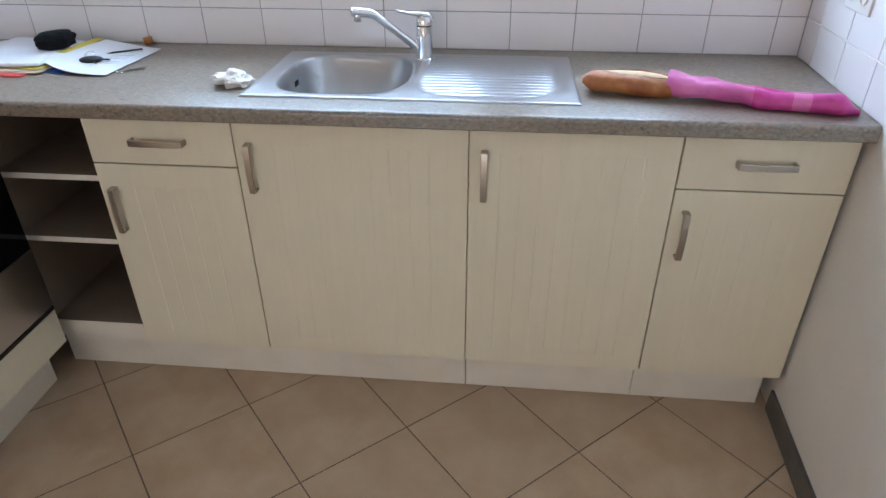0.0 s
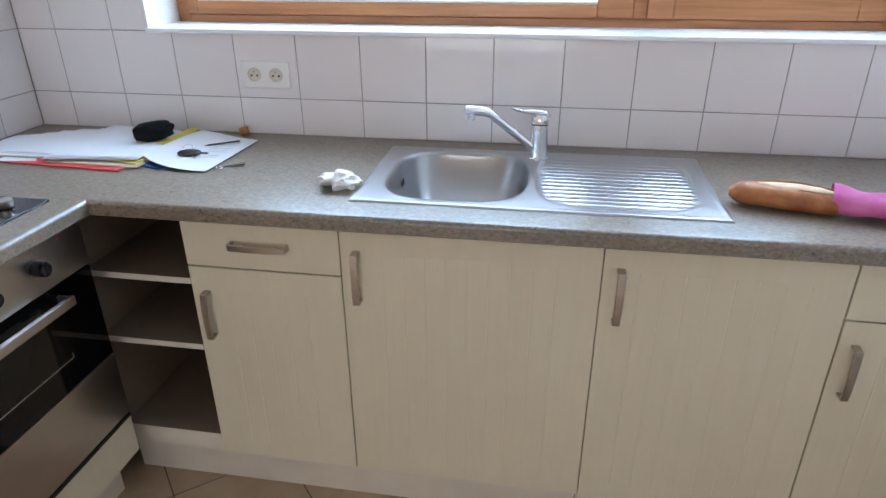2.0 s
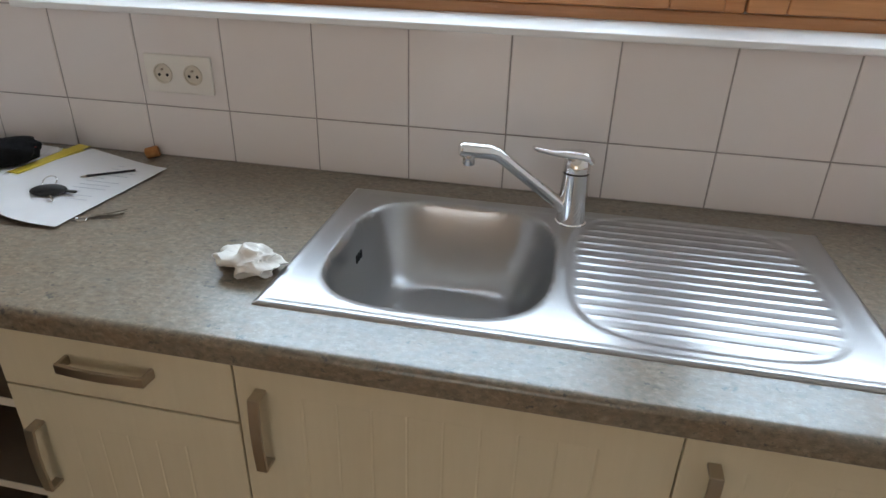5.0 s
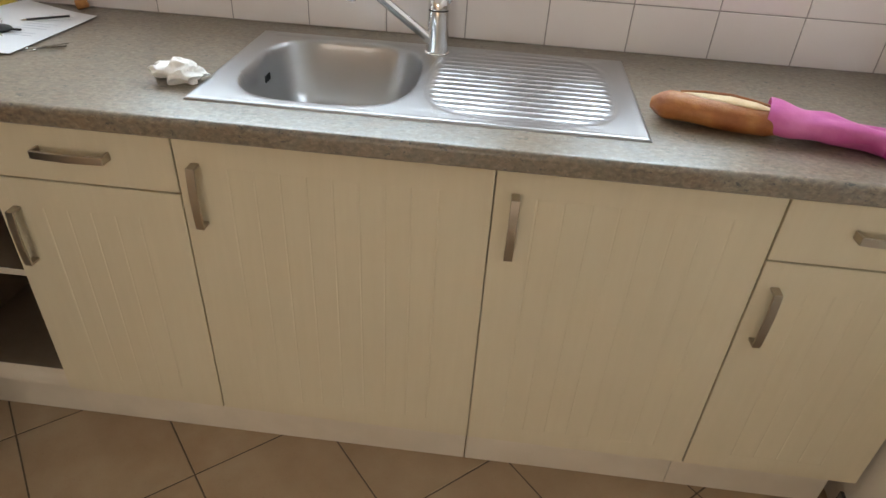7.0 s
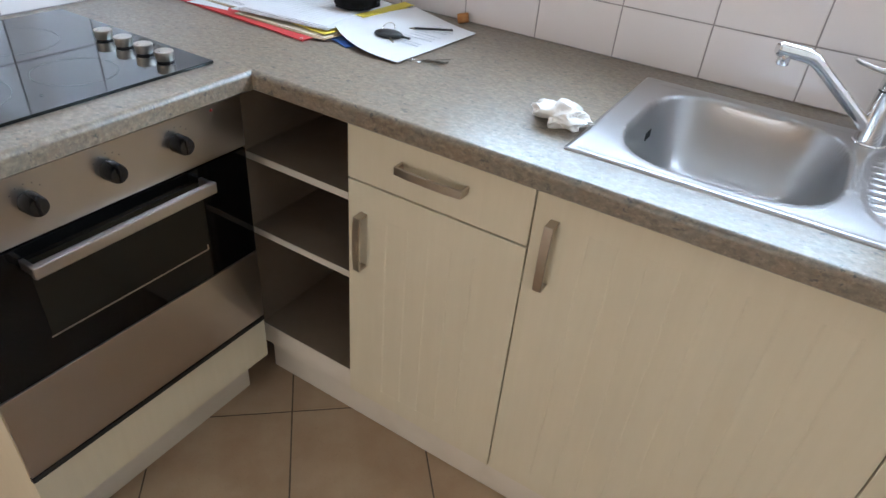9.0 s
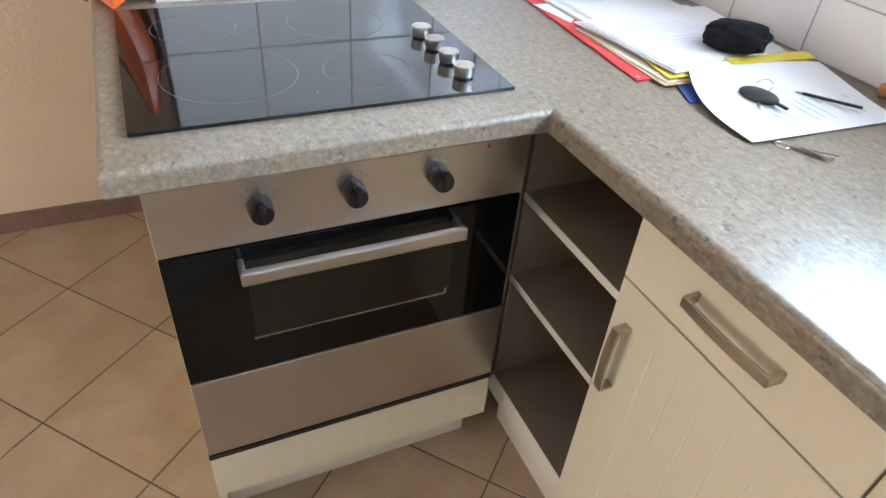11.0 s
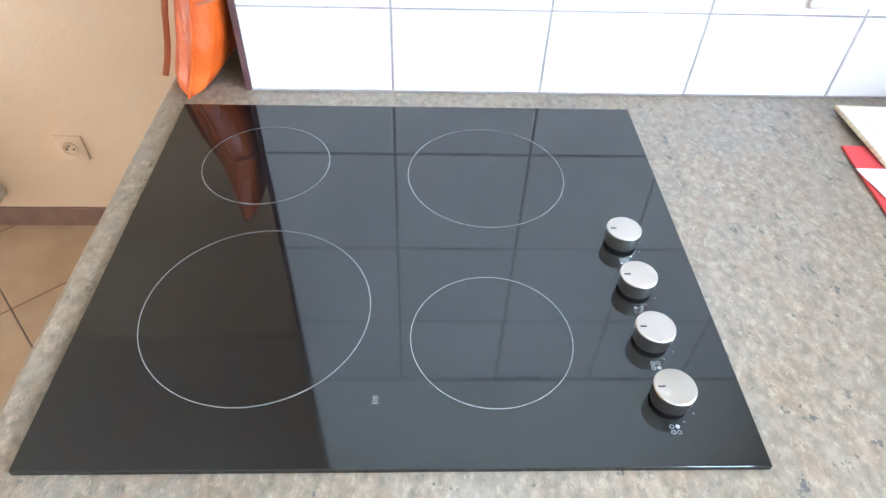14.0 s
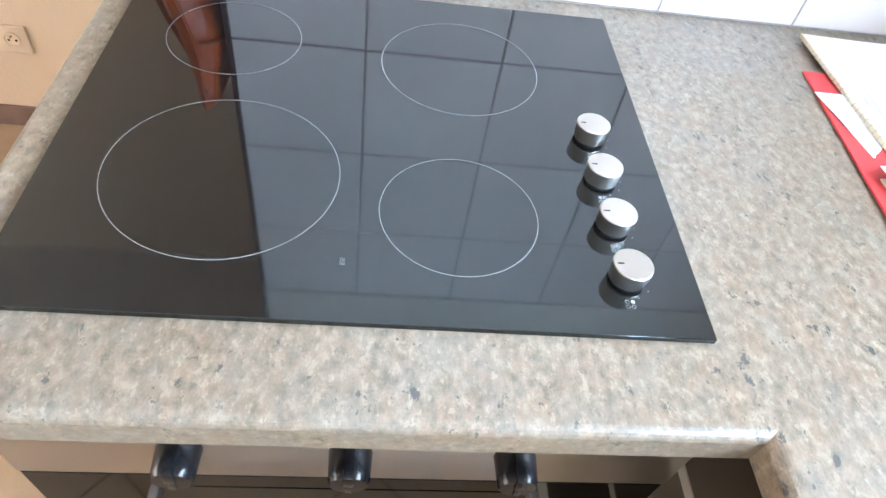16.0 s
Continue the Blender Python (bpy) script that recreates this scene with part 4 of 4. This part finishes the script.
for k in range(26):
    x_ = 0.046 + 0.0105 * k
    y_ = -0.3725 + 0.0004 * k
    part("spiral_loop", tube([(x_, y_ + 0.006, CT + 0.0098), (x_, y_ - 0.0012, CT + 0.0104), (x_, y_ - 0.0028, CT + 0.0070), (x_, y_ - 0.0012, CT + 0.0044)], [0.0007] * 4, 6), M_NICKEL, NB, "thin wire loop", smooth=True)
for k in range(6):
    d = 0.0014 * k
    o = (0.0, -0.006, 0.005, -0.003, 0.002, -0.004)[k]
    top = sheet("paper_sheet", ((0.318 + 0.006 * k + o * 0.5, -0.402 + 0.003 * k), (0.592 + o, -0.366 - o), (0.568 - 0.004 * k, -0.075 + o), (0.300 - o, -0.098 + 0.01 * k)), CT + 0.0152 + d, M_PAPER, "printed white paper in a flat stack on the folders", "paper", 0.0007, group="stacked white papers")
b = None
for k in range(13):
    x_ = 0.372 + 0.014 * k
    y0 = -0.352 + 0.0012 * k
    b = slab(x_ - 0.0009, x_ + 0.0009, y0, y0 + (0.17 if k % 5 else 0.08), CT + 0.0243, CT + 0.0246, bm=b)
part("printed_line", b, M_INK_PALE, top, "rows of pale grey print")
sheet("blue_card", ((0.606, -0.372), (0.672, -0.398), (0.70, -0.30), (0.63, -0.28)), CT + 0.0010, M_BLUE, "blue card under the loose sheet", "card", 0.0010)
loose = sheet("loose_sheet", ((0.563, -0.318), (0.817, -0.404), (0.828, -0.085), (0.634, -0.066)), CT + 0.0035, M_PAPER, "loose white printed letter draped over the paper stack", "paper", 0.0005, bow=0.030, drape=0.020)
b = None
for k in range(11):
    y = -0.118 - 0.018 * k
    x0 = 0.690 + 0.003 * (k % 3)
    b = slab(x0, x0 + (0.105 if k % 4 else 0.06), y - 0.0011, y + 0.0011, CT + 0.0105, CT + 0.0110, bm=b)
part("printed_line", b, M_INK, loose, "rows of faint grey print")

b = bmesh.new()
bmesh.ops.create_icosphere(b, subdivisions=4, radius=1)
for v_ in b.verts:
    n_ = v_.co.copy()
    q = [math.copysign(abs(a) ** 0.74, a) for a in n_]
    wob = 1 + 0.24 * noise.noise(n_ * 2.2 + Vector((1, 5, 2))) + 0.07 * noise.noise(n_ * 6.0)
    x_, y_, z_ = q[0] * 0.057 * wob, q[1] * 0.036 * wob, q[2] * 0.028
    a = radians(28)
    v_.co = Vector((0.546 + x_ * math.cos(a) - y_ * math.sin(a), -0.198 + x_ * math.sin(a) + y_ * math.cos(a), CT + 0.0235 + 0.028 + z_ + 0.004 * q[0]))
CASE = thing("soft_pouch", 0.522, -0.135, CT + 0.02, "small soft black zipped pouch on the papers", "pouch")
part("pouch_body", b, M_CASE, CASE, smooth=True)
b = tube([(0.512, -0.217, CT + 0.074), (0.530, -0.207, CT + 0.0785), (0.560, -0.191, CT + 0.0795), (0.582, -0.178, CT + 0.075)], [0.0016] * 4, 8)
part("zip", b, M_BLACK, CASE, "black zip")
part("zip_pull", slab(0.588, 0.598, -0.182, -0.176, CT + 0.060, CT + 0.068, 0.001), M_REDCARD, CASE, "small dark red tag")

KEY = thing("car_key", 0.712, -0.285, CT + 0.012, "black plastic car key on a metal ring, lying on the letter", "key")
zk = CT + 0.0118
b = bmesh.new()
bmesh.ops.create_icosphere(b, subdivisions=3, radius=1, matrix=pose(0.708, -0.288, zk + 0.006, 0, 0, 20) @ Matrix.Diagonal((0.034, 0.022, 0.010, 1)))
part("key_head", b, M_BLACK, KEY, "oval black plastic key head", smooth=True)
part("key_blade", slab(0.730, 0.762, -0.283, -0.277, zk + 0.003, zk + 0.007, 0.0006), M_BLACK, KEY, "dark folded key blade")
rp = [(0.690 + 0.015 * math.cos(a), -0.262 + 0.011 * math.sin(a), zk + 0.012 + 0.008 * math.sin(a)) for a in (2 * math.pi * k / 20 for k in range(21))]
part("key_ring", tube(rp, [0.0011] * 21, 8, caps=False), M_CHROME, KEY, "round metal key ring", smooth=True)
b = tube([(0.728, -0.308, zk + 0.003), (0.745, -0.322, zk + 0.003)], [0.003, 0.002], 8)
part("key_tag", b, M_NICKEL, KEY, "small metal tag")

PEN = thing("thin_pen", 0.755, -0.165, CT + 0.012, "thin dark ballpoint pen lying on the letter", "pen")
part("barrel", tube([(0.718, -0.196, zk + 0.003), (0.792, -0.140, zk + 0.003)], [0.0026, 0.0026], 10), M_BLACK, PEN, smooth=True)
part("tip", tube([(0.718, -0.196, zk + 0.003), (0.708, -0.2035, zk + 0.0025)], [0.0024, 0.0006], 10), M_NICKEL, PEN, "metal pen tip", smooth=True)

BUNCH = thing("small_keys", 0.862, -0.335, CT, "small bunch of thin metal keys beside the letter", "keys")
for k, (a, l) in enumerate(((38, 0.060), (28, 0.052), (48, 0.056), (20, 0.045))):
    dx, dy = math.cos(radians(a)), math.sin(radians(a))
    x_, y_ = 0.842 + 0.004 * k, -0.352 + 0.003 * k
    part("key", tube([(x_, y_, CT + 0.003 + 0.001 * k), (x_ + dx * l, y_ + dy * l, CT + 0.0025 + 0.001 * k)], [0.0030, 0.0018], 8, squash=(1, 0.5)), M_KEYS, BUNCH, smooth=True)
rp = [(0.833 + 0.011 * math.cos(a), -0.359 + 0.009 * math.sin(a), CT + 0.002) for a in (2 * math.pi * k / 16 for k in range(17))]
part("key_ring", tube(rp, [0.001] * 17, 8, caps=False), M_CHROME, BUNCH, smooth=True)

CK = thing("cork", 0.752, -0.030, CT, "small brown cork lying against the tiles", "cork")
part("cork_body", lathe([(0.011, -0.014), (0.0125, -0.012), (0.0125, 0.012), (0.011, 0.014)], (0.752, -0.022, CT + 0.0135), pose(0, 0, 0, 0, 78, 25), 20), M_CORK, CK, smooth=True)

# ---- orange shoulder bag at the end of the tiled wall ----
HB = thing("shoulder_bag", -0.09, -1.238, CT, "upright orange leather shoulder bag with seams on the worktop's end", "handbag")
BH = 0.235


def lean(h_up):
    return 0.030 * math.sin(min(1.0, h_up / 0.16) * math.pi / 2)


def bag_half(side):
    """One bulging side of the bag: side -1 faces the passage, 1 the tiled wall."""
    b = bmesh.new()
    rows = []
    for i in range(29):
        w_ = i / 28
        z = CT + 0.002 + BH * w_
        near = 0.024 - 0.012 * ease(w_, 0.0, 0.15) + 0.004 * math.sin(w_ * 7)
        far = -0.21
        row = []
        for j in range(33):
            u = j / 32
            x = near + (far - near) * u
            round_ = 0.30 if side > 0 else 0.36
            bulge = (math.sin(math.pi * min(1, u * 0.9 + 0.0)) ** round_) * (math.sin(math.pi * min(0.5, w_ * 4.6 + 0.004)) ** 0.33) * (1 - 0.55 * ease(w_, 0.55, 1.0))
            wr = 0.007 * noise.noise(Vector((x * 22, z * 14, side * 3.1))) * min(1, u * 8)
            row.append(b.verts.new((x, -1.245 + lean(z - CT) + side * (0.0012 + 0.040 * bulge + wr * bulge), z + 0.010 * u * (1 - w_))))
        rows.append(row)
    for r0, r1 in zip(rows, rows[1:]):
        for j in range(32):
            q = (r0[j], r0[j + 1], r1[j + 1], r1[j])
            b.faces.new(q if side < 0 else q[::-1])
    for fc in b.faces:
        fc.smooth = True
    return b


b = merge(bag_half(-1), bag_half(1))
bmesh.ops.remove_doubles(b, verts=b.verts, dist=0.0008)
bmesh.ops.holes_fill(b, edges=b.edges[:], sides=200)
bmesh.ops.recalc_face_normals(b, faces=b.faces)
part("leather_body", b, M_LEATHER, HB, smooth=True)
sp = [(0.0265 - 0.012 * ease(k / 20, 0.0, 0.15) + 0.004 * math.sin(k / 20 * 7), -1.245 + lean(BH * k / 20), CT + 0.003 + BH * k / 20) for k in range(21)]
part("piped_seam", tube(sp, [0.0022] * 21, 8), M_LEATHER, HB, "raised leather seam", smooth=True)
b = tube([(-0.03, -1.178, CT + 0.130), (0.0, -1.186, CT + 0.127), (0.013, -1.209, CT + 0.125)], [0.002] * 3, 8)
part("stitched_band", b, M_STRAP, HB, "stitched band across the side", smooth=True)
st = [(-0.030 - 0.006 * math.sin(k * 0.31), -1.294 + 0.285 * (0.225 - 0.0222 * k) + 0.003 * math.sin(k * 0.9), CT + 0.225 - 0.0222 * k) for k in range(11)]
part("zip_pull", tube([(0.004, -1.216, CT + 0.236), (0.012, -1.214, CT + 0.215), (0.013, -1.213, CT + 0.205)], [0.0022, 0.003, 0.0034], 8, squash=(1, 0.5)), M_CHROME, HB, "small chrome zip pull", smooth=True)
part("strap", tube(st, [0.0042] * 11, 12, squash=(0.32, 1.0)), M_STRAP, HB, "narrow tan leather strap", smooth=True)


# ---- wall tiles ----
P, G = 0.2031, 0.0031
tile_meshes = {}


def tile(plane, u0, u1, z0, z1, parent, rng_):
    """A bevelled glazed tile, facing -y before it is turned; alike tiles share one mesh."""
    w_, h_ = round(u1 - u0 - G, 4), round(z1 - z0 - G, 4)
    if w_ < 0.008 or h_ < 0.008:
        return
    key = (w_, h_)
    if key not in tile_meshes:
        b = bmesh.new()
        e = 0.0012
        f0 = [b.verts.new((sx * w_ / 2, 0.0045, sz * h_ / 2)) for sx, sz in ((-1, -1), (1, -1), (1, 1), (-1, 1))]
        f1 = [b.verts.new((sx * w_ / 2, 0.0008, sz * h_ / 2)) for sx, sz in ((-1, -1), (1, -1), (1, 1), (-1, 1))]
        f2 = [b.verts.new((sx * (w_ / 2 - e), 0.0, sz * (h_ / 2 - e))) for sx, sz in ((-1, -1), (1, -1), (1, 1), (-1, 1))]
        for a_, c_ in ((f0, f1), (f1, f2)):
            for k in range(4):
                j = (k + 1) % 4
                b.faces.new((a_[k], a_[j], c_[j], c_[k]))
        b.faces.new(f2)
        bmesh.ops.recalc_face_normals(b, faces=b.faces)
        me = bpy.data.meshes.new("tile")
        b.to_mesh(me)
        b.free()
        me.materials.append(M_TILE)
        tile_meshes[key] = me
    ob = new("tile", tile_meshes[key])
    ob.parent = parent
    tilt = (rng_.uniform(-0.12, 0.12), 0, rng_.uniform(-0.12, 0.12))
    um, zm = (u0 + u1) / 2, (z0 + z1) / 2
    if plane == "sink":
        ob.matrix_basis = pose(um, 0, zm, tilt[0], 0, tilt[2])
    elif plane == "hob":
        ob.matrix_basis = pose(0, um, zm, 0, 0, 90) @ pose(0, 0, 0, tilt[0], 0, tilt[2])
    else:
        ob.matrix_basis = pose(east(um) - 0.003, um, zm, 0, 0, -90 - math.degrees(math.atan(SLANT))) @ pose(0, 0, 0, tilt[0], 0, tilt[2])


rng = random.Random(7)
rows = [(CT + 0.001, 1.068), (1.068, 1.268), (1.268, 1.468), (1.468, 1.668)]
cols = [0.0] + [0.134 + P * k for k in range(13)] + [2.7738, 2.8605]
for r_, (z0, z1) in enumerate(rows):
    for u0, u1 in zip(cols, cols[1:]):
        if r_ >= 2:
            if u0 >= WX0:
                u0 = max(u0, WX1)
            u1 = min(u1, WX0) if u0 < WX0 else u1
        if u1 > u0:
            tile("sink", u0, u1, z0, z1, WALL_SINK, rng)
ys = [0.0, -0.166] + [-0.166 - 0.2025 * k for k in range(1, 5)] + [-1.1685]
for z0, z1 in rows:
    for y1, y0 in zip(ys, ys[1:]):
        tile("hob", y0, y1, z0, z1, WALL_HOB, rng)
WALL_EAST = bpy.data.objects["wall_east"]
ys = [0.0, -0.115, -0.315, -0.515, -0.700]
for z0, z1 in rows:
    for y1, y0 in zip(ys, ys[1:]):
        tile("east", y0, y1, z0, z1, WALL_EAST, rng)
# added dark strip: shade at the partition's end, beside the bag
part("tile_edge_trim", slab(-0.10, 0.0012, -1.1750, -1.1682, CT + 0.0005, 2.5), M_SHADE_EDGE, None)

# ---- floor tiles, laid diagonally ----
FLOOR = bpy.data.objects["floor"]
E1, E2 = Vector((0.2647, 0.2303)), Vector((0.2483, -0.2790))
OR = Vector((1.1917, -0.7026))
GAP = 0.0022 / E1.length
b = bmesh.new()


def corner(sx, sy_, inset, z):
    p = E1 * (sx * (0.5 - GAP - inset)) - E2 * (sy_ * (0.5 - GAP - inset))
    return (p.x, p.y, z)


QUAD = ((-1, -1), (1, -1), (1, 1), (-1, 1))
f0 = [b.verts.new(corner(sx, sy_, 0, -0.004)) for sx, sy_ in QUAD]
f1 = [b.verts.new(corner(sx, sy_, 0, -0.0007)) for sx, sy_ in QUAD]
f2 = [b.verts.new(corner(sx, sy_, 0.004, 0.0)) for sx, sy_ in QUAD]
for a_, c_ in ((f0, f1), (f1, f2)):
    for k in range(4):
        j = (k + 1) % 4
        b.faces.new((a_[k], a_[j], c_[j], c_[k]))
b.faces.new(f2)
bmesh.ops.recalc_face_normals(b, faces=b.faces)
FT = bpy.data.meshes.new("floor_tile")
b.to_mesh(FT)
b.free()
FT.materials.append(M_FLOOR)
EDGES = [((-0.80, 0, 0), (-1, 0, 0)), ((0, 0.06, 0), (0, 1, 0)), ((0, SOUTH - 0.1, 0), (0, -1, 0)), ((EAST0 + 0.05, 0, 0), (1, -SLANT, 0))]


def clipped(bm):
    """Cut a tile where the walls stand on it; an empty mesh if nothing is left."""
    for co, no in EDGES:
        bmesh.ops.bisect_plane(bm, geom=bm.verts[:] + bm.edges[:] + bm.faces[:], plane_co=co, plane_no=no, clear_outer=True)
    return bm


def inside(p, m):
    return all((p - Vector((co[0], co[1]))).dot(Vector((no[0], no[1])).normalized()) < m for co, no in EDGES)


far = []
for i in range(-30, 31):
    for j in range(-30, 31):
        p = OR + E1 * (i + 0.5) + E2 * (j + 0.5)
        if not inside(p, 0.26):
            continue
        if p.y <= -2.9:
            far.append(p)
            continue
        me = FT
        if not inside(p, -0.262):
            b = bmesh.new()
            b.from_mesh(FT)
            bmesh.ops.transform(b, matrix=pose(p.x, p.y, 0), verts=b.verts)
            clipped(b)
            if not b.faces:
                b.free()
                continue
            bmesh.ops.transform(b, matrix=pose(p.x, p.y, 0).inverted(), verts=b.verts)
            me = bpy.data.meshes.new("floor_tile")
            b.to_mesh(me)
            b.free()
            me.materials.append(M_FLOOR)
        ob = new("floor_tile", me)
        ob.parent = FLOOR
        ob.matrix_basis = pose(p.x, p.y, 0)
b = bmesh.new()
for p in far:
    m = pose(p.x, p.y, 0)
    vs = [b.verts.new(m @ Vector(corner(sx, sy_, 0, -0.0002))) for sx, sy_ in QUAD]
    b.faces.new(vs)
part("far_floor_tiles", clipped(b), M_FLOOR, FLOOR)["kind"] = "stuff"
